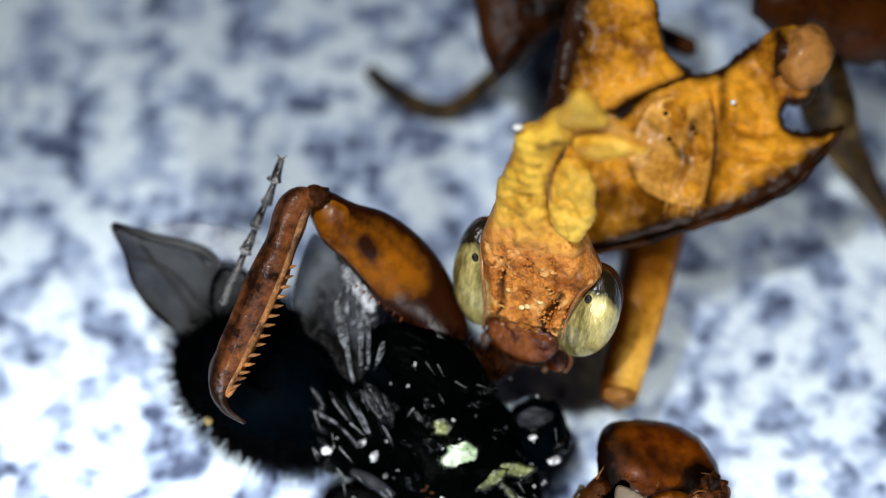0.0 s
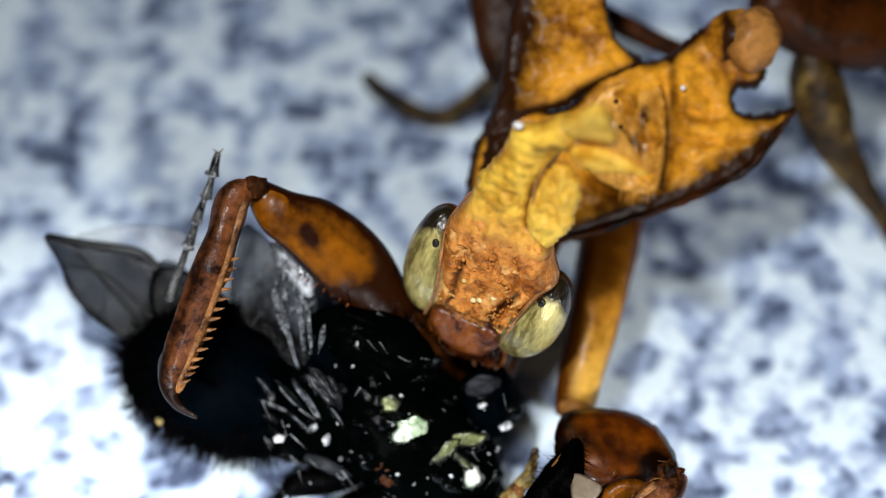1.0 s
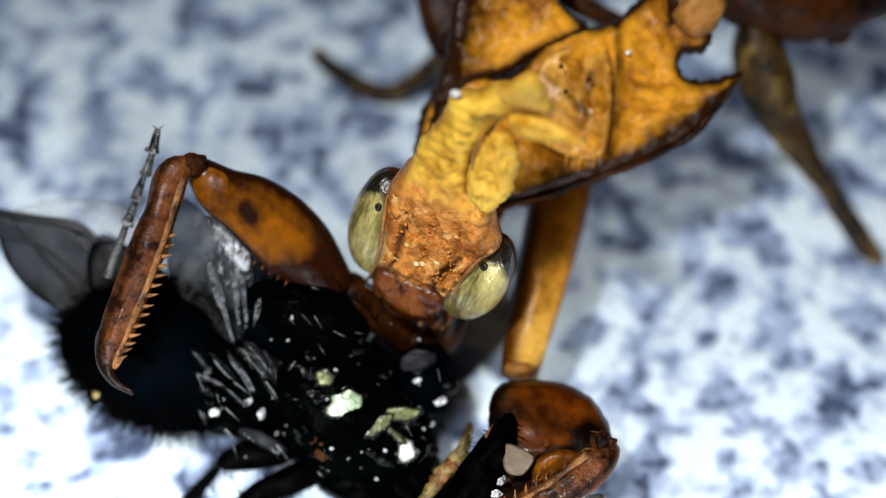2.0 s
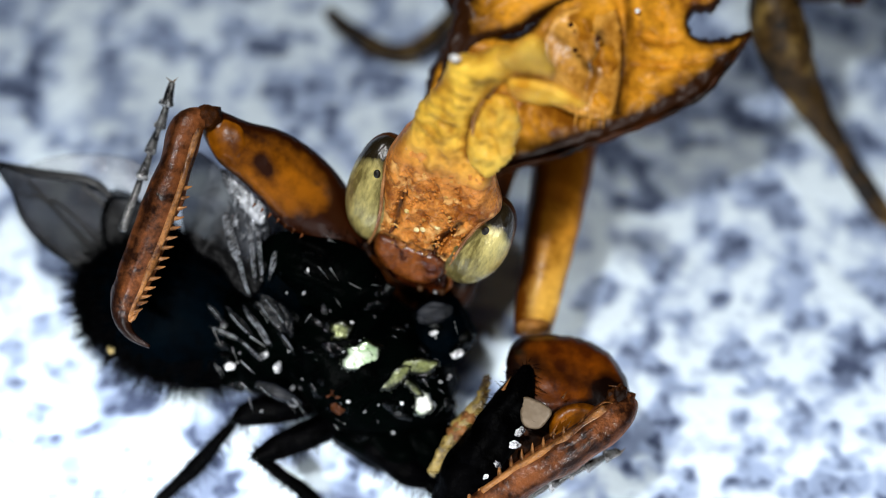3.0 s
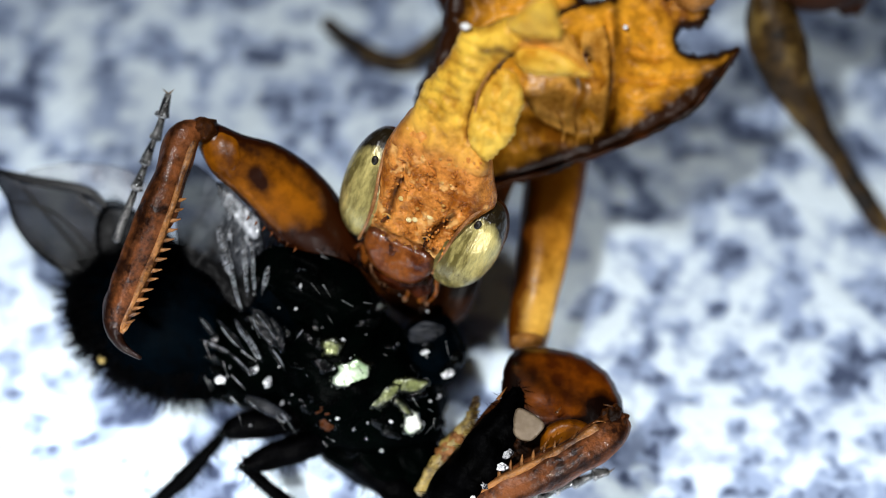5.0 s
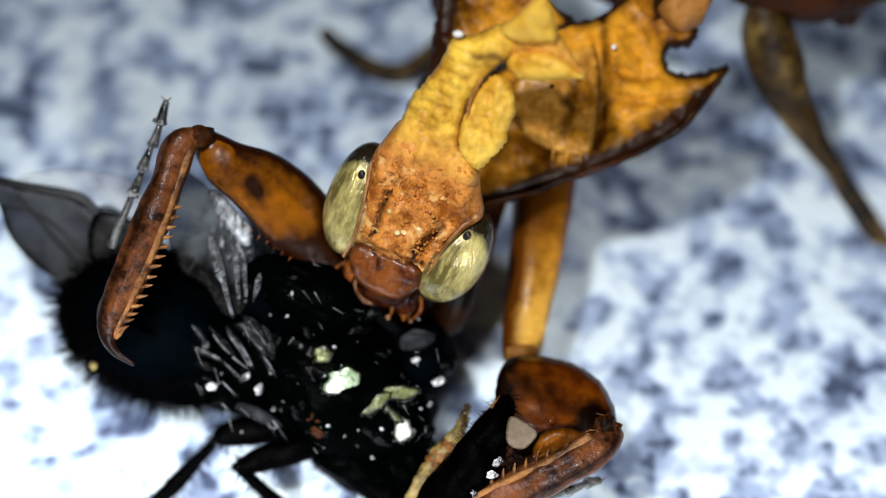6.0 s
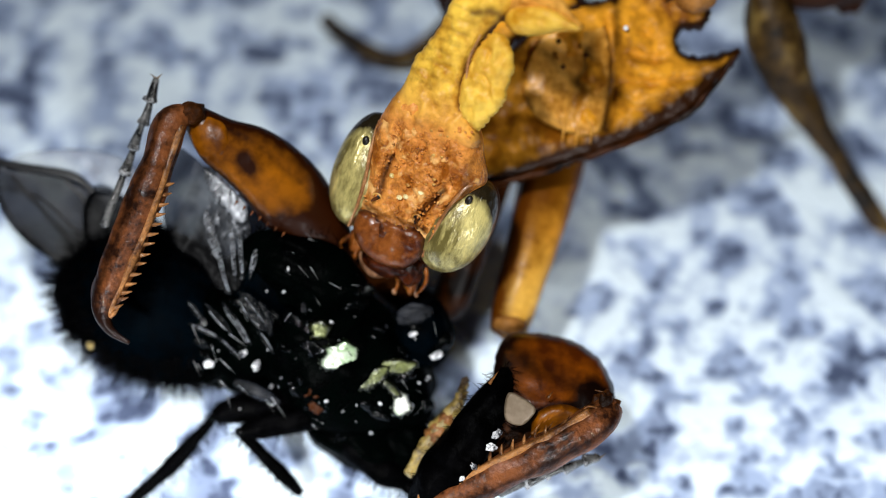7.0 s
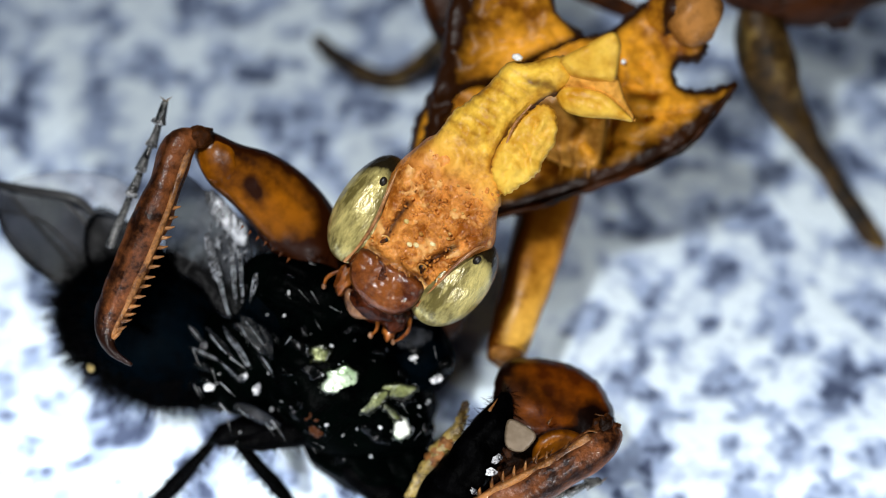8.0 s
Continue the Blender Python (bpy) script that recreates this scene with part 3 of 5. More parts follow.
    # Added dark sheet that closes the gap between thigh and shin.
    part("inner_side", pillow([(1.68, -3.45), (2.44, -4.17), (2.99, -4.59), (1.95, -5.46), (0.91, -6.22), (0.22, -6.29), (0.64, -5.12)], 0.0, 0.5, 0.3, 0.12, lumps=0.1), DARK, fem, "dark sheet filling the gap between thigh and shin")

    # left foreleg
    thigh = [(-5.78, 3), (-5.55, 3.49), (-5.2, 3.39), (-4.64, 3.17), (-3.88, 2.99), (-3.11, 2.54), (-2.45, 1.89), (-2, 1.13), (-1.61, 0.15), (-1.86, -0.54), (-2.56, -0.19), (-3.18, 0.22), (-3.81, 0.6), (-4.34, 1.24), (-4.89, 1.79), (-5.41, 2.24)]
    # The widest law paints shade over the end near head and fly.
    fem = moving_part("fore_femur", stain_shaded(pillow(thigh, lambda u, v: -0.10 - 0.34 * max(0, u + 5), 0.62, 1.0, 0.12,
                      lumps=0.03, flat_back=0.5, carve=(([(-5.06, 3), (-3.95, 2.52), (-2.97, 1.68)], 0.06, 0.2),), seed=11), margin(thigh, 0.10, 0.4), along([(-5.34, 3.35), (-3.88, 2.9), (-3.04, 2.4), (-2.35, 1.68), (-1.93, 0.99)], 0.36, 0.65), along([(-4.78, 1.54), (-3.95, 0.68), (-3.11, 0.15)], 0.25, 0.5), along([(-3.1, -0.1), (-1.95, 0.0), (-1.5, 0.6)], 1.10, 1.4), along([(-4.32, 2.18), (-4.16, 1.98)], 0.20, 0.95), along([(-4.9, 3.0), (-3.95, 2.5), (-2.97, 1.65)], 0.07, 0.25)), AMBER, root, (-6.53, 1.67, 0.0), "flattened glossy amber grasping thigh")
    parts["femur_left"] = fem
    foreleg_end(fem, [(-5.74, 3.26, 0.25, 0.28, 0.3), (-6.05, 3.02, 0.35, 0.4, 0.36), (-6.31, 2.15, 0.4, 0.41, 0.37), (-6.7, 0.98, 0.45, 0.45, 0.38), (-7.18, -0.26, 0.4, 0.43, 0.37), (-7.55, -1.23, 0.35, 0.36, 0.3), (-7.6, -1.71, 0.35, 0.23, 0.21), (-7.4, -2.08, 0.4, 0.12, 0.12), (-6.95, -2.36, 0.45, 0.05, 0.05)], 15, 1)
    part("knee_lobe", ball((-5.13, 2.68, 0.02), (0.44, 0.56, 0.15), (0, 0, 25), 4, 0.1), AMBER, fem, "rounded orange end of the thigh")
    part("knee", ball((-5.61, 3.26, 0.25), (0.36, 0.28, 0.3), (0, 0, 20), 3, 0.3), DARK, fem, "dark knee joint")
    tarsus(fem, [(-6.51, 4.12, -0.1), (-6.66, 3.57, -0.15), (-6.85, 3.02, -0.2), (-7.08, 2.39, -0.25), (-7.31, 1.77, -0.3), (-7.79, 0.43, -0.3)], 11)
    for k in range(7):
        bm = bmesh.new()
        s = k / 6
        q = (-4.45 + 1.15 * s, 1.15 - 0.75 * s, 0.05 - 0.25 * s)
        bristle(bm, q, (q[0] - 0.06, q[1] - 0.12, q[2] + 0.08), 0.045)
        part("spine", bm, RUST, fem)
    part("fore_coxa", tube([(1.81, 2.85, -2.8, 0.6), (1.28, 1.5, -2.6, 0.62), (0.86, 0.01, -2.4, 0.53), (0.42, -1.17, -2.6, 0.5), (-0.36, -1.18, -2.9, 0.51), (-1.24, -0.43, -2.3, 0.5), (-1.93, 0.16, -1.3, 0.52)], 14, 0.2, 0.05), UMBER, root)
    build_head(root, parts)
    return parts


def foreleg_end(fem, line, spines, side):
    """The toothed shin of a foreleg, with its row of spines."""
    c = curve(line, 0.05)
    shin = part("tibia", stain_shaded(tube(line, 18, 0.10, 0.18, 3), along(c[:, :2] + np.array([-0.22, 0.14]) * side, 0.15, 0.6), along(c[int(len(c) * 0.88):, :2], 0.3, 0.7)), RUST, fem, "mottled rusty shin with a row of spines")
    ridge = [np.array(((*q, q[3]) if len(q) == 4 else q)) for q in line[1:-2]]
    keel = []
    for k, q in enumerate(ridge):
        t = ridge[min(k + 1, len(ridge) - 1)] - ridge[max(k - 1, 0)]
        out = np.array([-t[1], t[0]]) * side / np.linalg.norm(t[:2])
        keel.append((q[0] + out[0] * q[3] * 0.72, q[1] + out[1] * q[3] * 0.72, q[2] + q[4] * 0.55, q[3] * 0.24, q[4] * 0.24))
    part("keel", tube(keel, 10, 0.1, 0.4, 4), KEEL, shin, "paler ridge that bears the spines")
    lo, hi = int(len(c) * 0.30), int(len(c) * 0.86)
    for k in range(spines):
        i = lo + (hi - lo) * k // (spines - 1)
        t = c[i + 1][:3] - c[i - 1][:3]
        t = t / np.linalg.norm(t)
        out = np.array([-t[1], t[0], 0]) * side
        q = c[i][:3] + out * c[i][3] * 0.8 + np.array([0, 0, 0.12])
        size = 0.22 + 0.08 * math.sin(3.1 * k / spines)
        bm = bmesh.new()
        e = q + out * size - t * size * 0.5
        tube([(*q, 0.075), (*(q * 0.5 + e * 0.5 + t * 0.02), 0.05), (*e, 0.012)], 6, 0.1, bm=bm)
        part("spine", bm, KEEL, fem)


def tarsus(fem, line, size):
    """The banded foot: five slender joints with pale tips, folded back beside the shin."""
    r = size * 0.0150
    for k, (a, b) in enumerate(zip(line, line[1:])):
        a, b = np.array(a), np.array(b)
        m = a * 0.45 + b * 0.55
        joint = part("tarsal_joint", tube([(*a, r * 0.45), (*m, r * 0.66), (*(b * 0.96 + a * 0.04), r * 0.86)], 10, 0.05, 0.4, k), TARSUS, fem, "glassy dark foot joint")
        if k < 4:
            e = b * 0.82 + a * 0.18
            part("tarsal_tip", tube([(*e, r * 0.80), (*b, r * 0.95), (*(b * 1.05 - a * 0.05), r * 0.6)], 10, 0.04, 0.6, k), SILVER, joint, "pale glinting end of the foot joint")
    bm = bmesh.new()
    for s in (-1, 1):
        bristle(bm, line[0], (line[0][0] + 0.16 * s, line[0][1] + 0.14, line[0][2] + 0.05), 0.04)
    part("claw", bm, PALE, fem)


def build_head(root, parts):
    """The head in its own frame: x from eye to eye, y to the crown, z out of the face; origin just behind the sockets."""
    face = [(-1.12, -1.30), (-1.10, -0.80), (-1.16, -0.15), (-1.30, 0.50), (-1.34, 1.15), (-1.18, 1.80), (-0.95, 2.30), (-0.15, 2.55), (0.62, 2.40), (1.08, 1.98), (1.36, 1.48), (1.66, 0.92), (1.54, 0.55), (1.32, -0.05), (1.16, -0.80), (1.02, -1.26), (0.86, -1.55), (0.58, -1.72), (0.04, -1.80), (-0.80, -1.55)]
    grooves = [([(-0.55, -0.30), (-0.58, 0.16), (-0.58, 0.62), (-0.62, 1.05)], 0.20, 0.10), ([(0.56, -0.46), (0.73, 0.0), (0.92, 0.40), (1.18, 0.80)], 0.20, 0.10), ([(-0.76, -0.80), (0.0, -0.74), (0.78, -0.68)], 0.16, 0.08),
               ([(-0.15, 2.3), (-0.05, 1.6), (0.1, 0.9)], 0.08, 0.14), ([(0.55, 1.9), (0.62, 1.2), (0.7, 0.6)], 0.07, 0.12)]
    bm = pillow(face, lambda x, y: 0.42 + 0.06 * max(0, y) - 0.10 * max(0, -y - 0.7), 1.42, 0.62, 0.06, lumps=0.10, lump_size=0.17, carve=grooves, seed=2)
    # Darker along the grooves; the last law paints shade at the receding mouth.
    stain_shaded(bm, along(grooves[0][0][:3], 0.075, 0.6), along(grooves[1][0][:3], 0.075, 0.6), along(grooves[2][0], 0.06, 0.35), along([(1.30, 1.3), (1.40, 0.5), (1.12, -0.6)], 0.10, 0.35), along([(-1.15, 1.1), (-1.05, 0.2), (-0.95, -0.8)], 0.06, 0.3), along([(-0.8, -1.75), (0.0, -1.95), (0.95, -1.6)], 0.20, 0.9))
    head = part("head", bm, FACE, None, "granular orange-brown shield-shaped face")
    head.parent = root
    PIVOT[head] = (0, 0, 0)
    parts["head"] = head
    part("occiput", ball((0.05, 0.45, 0.05), (1.25, 1.75, 0.62), (8, 0, 0), 4, 0.08), DARK, head, "dark back of the head")

    for s, x, y, lx, ly, tilt in ((-1, -1.31, -0.08, 0.77, 1.43, 7), (1, 1.40, -0.36, 0.79, 1.27, -13)):
        m = Matrix.Translation((x, y, 0.34)) @ Euler((radians(-6), radians(10 * s), radians(tilt))).to_matrix().to_4x4()
        bm = ball((0, 0, 0), (lx, ly, 0.72), detail=5)
        for v in bm.verts:      # fuller below than above, like a drop
            v.co.x *= 1 - 0.11 * v.co.y / ly
            v.co.z *= 1 - 0.08 * v.co.y / ly
        stain_shaded(bm, lambda p: 0.97 * np.clip((0.8 * p[:, 1] / ly - 0.6 * p[:, 2] / 0.72 + 0.02) / 0.28, 0, 1) + 0.8 * np.clip((-0.1 - p[:, 2]) / 0.30, 0, 1) + 0.35 * np.clip((s * p[:, 0] * -1 - 0.15) / 0.5, 0, 1))
        bm.transform(m)
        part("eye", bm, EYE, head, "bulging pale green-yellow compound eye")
        bm = ball((0.0, 0.06, -0.16), (lx * 0.98, ly * 0.96, 0.68), detail=4)
        bm.transform(m)
        part("eye_cap", bm, DARK, head, "dark upper cap of the eye")
        q = m @ Vector((-0.14 * s, 0.72, 0.60))
        part("eye_spot", ball(q, (0.085, 0.12, 0.07), (0, 0, tilt), 3), PITCH, head, "black spot in the eye")
    for line in ([(-1.06, -1.42, 0.76), (-0.97, -0.85, 0.96), (-0.98, -0.18, 1.05), (-1.10, 0.49, 1.02), (-1.22, 1.13, 0.84)], [(0.95, -1.32, 0.80), (1.03, -0.83, 0.96), (1.15, -0.05, 1.05), (1.35, 0.60, 0.98), (1.53, 0.88, 0.80)]):
        part("eye_rim", tube([(*q, 0.045, 0.06) for q in line], 10, 0.06, 0.25), RIM, head, "raised pinkish rim beside the eye")
    for x, y, s in ((-0.54, -0.40, -1), (0.56, -0.46, 1)):
        ring = [(x + 0.115 * math.cos(a), y + 0.09 * math.sin(a), 1.10, 0.028) for a in (k * math.pi / 6 for k in range(11))]
        part("antenna_socket", tube(ring, 8, 0.04, 0.3), GRAIN, head, "pale glossy ring of the antenna socket")
        part("antenna_pit", ball((x, y + 0.02, 1.05), (0.09, 0.08, 0.06), detail=2), PITCH, head)
        part("antenna_stub", tube([(x + 0.01 * s, y - 0.02, 1.05, 0.05), (x + 0.03 * s, y - 0.06, 1.20, 0.04), (x + 0.05 * s, y - 0.10, 1.26, 0.02)], 8, 0.04), RUST, head)
    for x, y in ((0.0, -0.16), (0.14, -0.08), (0.45, 0.16), (-0.36, 0.25)):
        part("ocellus", ball((x, y, 1.155), (0.075, 0.06, 0.06), detail=3), BEAD, head, "small glossy yellow simple eye")
    rng = random.Random(5)
    for k in range(13):
        y = rng.uniform(0.15, 1.7)
        x = rng.uniform(-0.5, 0.75)
        r = rng.uniform(0.035, 0.06)
        part("face_tubercle", ball((x, y, 1.13 + 0.05 * y), (r, r * 0.8, r * 0.8), (0, 0, 40 * x), 2, 0.4, y), GRAIN, head)
    bm = bmesh.new()
    for k in range(320):
        y = rng.uniform(-0.6, 2.0)
        x = 0.06 + rng.uniform(-0.95, 1.1)
        z = 0.42 + 0.71 * max(0.05, 1 - abs((x - 0.1) / 1.35) ** 5) ** 0.5 + 0.06 * max(0, y) - 0.02
        ball((x, y, z), [rng.uniform(0.02, 0.06), rng.uniform(0.02, 0.06), 0.035], detail=1, bm=bm)
    tagged(part("granulation", bm, FACE, head), kind="stuff")
    shield = [(-0.93, -1.10), (-0.80, -0.82), (0.0, -0.78), (0.76, -0.72), (0.93, -1.00), (0.90, -1.42), (0.62, -1.82), (0.02, -1.96), (-0.52, -1.82), (-0.84, -1.52)]
    part("clypeus", stain_shaded(pillow(shield, lambda x, y: 0.86 + 0.12 * (y + 1.3), 0.56, 0.30, 0.06, lumps=0.08, lump_size=0.3, seed=6), margin(shield, 0.07, 0.6)), CLYPEUS, head, "red-brown mouth shield")
    for q in ((-0.45, -0.88), (-0.15, -0.86), (0.15, -0.84), (0.42, -0.80)):
        part("face_bristle", tube([(*q, 1.06, 0.03), (q[0] - 0.02, q[1] + 0.05, 1.17, 0.012)], 6, 0.04), GRAIN, head)
    part("labrum", ball((0.10, -1.92, 0.62), (0.62, 0.34, 0.30), (18, 0, 6), 4, 0.15), MOUTH, head, "dark red upper lip")
    part("mandible", pillow([(-0.66, -1.96), (-0.54, -2.26), (-0.20, -2.46), (0.14, -2.32), (0.34, -2.08), (0.06, -1.98), (-0.35, -1.90)], lambda x, y: 0.46 + 0.1 * (y + 2.2), 0.40, 0.2, 0.06, lumps=0.10, lump_size=0.25, seed=9), JAW, head, "glossy pinkish jaw")
    part("mandible", ball((0.66, -1.85, 0.48), (0.32, 0.42, 0.3), (0, 0, 20), 4, 0.25), MOUTH, head)
    part("maxilla", ball((-0.84, -1.82, 0.34), (0.20, 0.42, 0.22), (0, 0, 14), 4, 0.3), LIP, head, "orange lower mouthpart")
    part("maxilla", ball((0.70, -2.12, 0.20), (0.17, 0.42, 0.20), (0, 0, 20), 4, 0.3), LIP, head, "orange lower mouthpart")
    part("labium", ball((0.05, -1.9, 0.1), (0.85, 0.50, 0.32), (10, 0, 6), 4, 0.15), MOUTH, head)
    for line in ([(-0.96, -1.66, 0.30, 0.055), (-1.14, -1.84, 0.36, 0.05), (-1.22, -2.06, 0.34, 0.045), (-1.16, -2.26, 0.28, 0.02)], [(0.98, -1.72, 0.25, 0.055), (1.12, -1.98, 0.32, 0.05), (1.08, -2.26, 0.28, 0.04), (0.98, -2.44, 0.2, 0.018)], [(0.38, -2.2, 0.25, 0.05), (0.48, -2.42, 0.28, 0.04), (0.44, -2.62, 0.2, 0.018)]):
        palp = part("palp", tube(line, 10, 0.08, 0.4), LIP, head, "jointed orange feeler beside the mouth")
        part("palp_tip", ball(line[-1][:3], (0.06, 0.08, 0.06), (0, 0, 30), 2, 0.3), JAW, palp)

    # the leafy horn on top of the head
    stalk = [(-1.10, 1.20), (-1.14, 1.81), (-0.96, 2.35), (-0.92, 3.0), (-0.79, 3.4), (-0.60, 3.92), (-0.55, 4.42), (-0.44, 4.72), (-0.06, 4.97), (0.26, 5.31), (0.58, 5.54), (0.98, 5.2), (0.94, 4.69), (0.72, 4.43), (0.62, 3.8), (0.60, 3.25), (0.78, 2.6), (1.10, 2.07), (1.26, 1.59), (0.37, 1.12)]
    fold = [(0.62, 2.35), (0.45, 2.9), (0.40, 3.5), (0.55, 4.1), (0.85, 4.6)]
    ridges = [([(-1.0 + 0.09 * k, 2.45 + 0.30 * k), (-0.55 + 0.09 * k, 2.62 + 0.28 * k), (-0.15 + 0.08 * k, 2.55 + 0.29 * k)], 0.06, 0.06) for k in range(8)]
    # Crease shade is painted along the carved fold and ridges.
    part("crown", stain_shaded(pillow(stalk, lambda x, y: 0.66 + 0.085 * y + 0.10 * max(0, y - 4.4), 0.90, 0.55, 0.07, jag=0.05, lumps=0.12, lump_size=0.30, carve=[(fold, 0.28, 0.09), ([(-0.10, 1.9), (-0.12, 2.7), (-0.02, 3.5), (0.12, 4.3), (0.4, 4.9)], -0.10, 0.16)] + ridges, seed=3), along(fold, 0.07, 0.7), margin(stalk, 0.08, 0.3), *[along(r[0], 0.04, 0.25) for r in ridges], along([(0.2, 4.55), (0.6, 4.75), (0.9, 4.7)], 0.10, 0.5)), STALK, head, "wrinkled straw-yellow leafy horn")
    leaf = [(1.20, 2.03), (0.81, 2.13), (0.52, 2.48), (0.40, 3.08), (0.44, 3.73), (0.68, 4.28), (0.99, 4.36), (1.31, 4.11), (1.49, 3.74), (1.50, 3.24), (1.58, 2.95), (1.44, 2.55)]
    part("crown_lobe", stain_shaded(pillow(leaf, lambda x, y: 1.06 + 0.08 * (y - 2) + 0.05 * math.sin(3.1 * y), 0.46, 0.30, 0.06, jag=0.05, lumps=0.14, lump_size=0.24, carve=[([(0.95, 2.3), (0.9, 3.0), (0.88, 3.9)], 0.06, 0.07), ([(1.3, 2.8), (1.05, 3.2), (0.85, 3.3)], 0.06, 0.05)], seed=5), margin(leaf, 0.05, 0.35), along([(1.56, 3.1), (1.46, 2.6)], 0.09, 0.7)), CROWN, head, "yellow leaf-like side lobe of the horn")
    tip = [(0.90, 4.62), (0.95, 4.93), (1.37, 5.17), (1.78, 5.30), (2.20, 5.26), (2.66, 5.14), (2.25, 4.92), (1.70, 4.60), (1.24, 4.46)]
    part("crown_lobe", stain_shaded(pillow(tip, lambda x, y: 1.30 + 0.10 * (x - 0.9) + 0.25 * (y - 4.7), 0.46, 0.34, 0.06, lumps=0.09, lump_size=0.3, carve=[([(1.1, 4.75), (1.8, 4.98), (2.6, 5.14)], 0.05, 0.06)], seed=8), along([(2.55, 5.12), (2.70, 5.14)], 0.08, 0.8), margin(tip, 0.04, 0.3)), CROWN, head, "pointed yellow leaf lobe of the horn")
    top = [(0.50, 5.36), (0.80, 5.97), (1.12, 6.49), (1.42, 6.39), (1.64, 6.0), (1.78, 5.65), (1.43, 5.42), (0.89, 5.20)]
    part("crown_lobe", stain_shaded(pillow(top, lambda x, y: 1.55 + 0.52 * (y - 5.4), 0.46, 0.34, 0.06, lumps=0.09, lump_size=0.3, seed=7), margin(top, 0.04, 0.3)), CROWN, head, "blunt yellow leaf lobe of the horn")
    # The yellow web takes a tan colour that stands for its shade.
    part("crown_web", pillow([(0.70, 5.26), (1.40, 5.56), (1.73, 5.80), (2.22, 5.46), (2.72, 5.18), (2.30, 5.10), (1.65, 4.98), (0.92, 4.76)], lambda x, y: 1.22 + 0.09 * (x - 0.9) + 0.30 * (y - 4.9), 0.22, 0.2, 0.06, lumps=0.06, lump_size=0.3, carve=[([(1.0, 5.05), (1.8, 5.25), (2.7, 5.2)], 0.06, 0.06)], seed=16), DISC, head, "fold between the two tip lobes, tan as in shade")
    part("crown_ridge", tube([(0.52, 4.15, 1.42, 0.02), (0.46, 3.55, 1.38, 0.035), (0.58, 2.95, 1.30, 0.02)], 8, 0.08, 0.3), RIM, head, "thin glassy ridge of the horn")
    part("water_bead", ball((-0.36, 4.86, 1.42), (0.12, 0.085, 0.09), (0, 0, 20), 3, 0.3), PEARL, head, "bright white bead on the horn edge")
    for ob in (head, *head.children_recursive):
        ob.data.transform(Matrix.Scale(1.02, 4))


# ---- the fly ----
FLY_PIVOT = (-2.94, -2.88, -1.0)


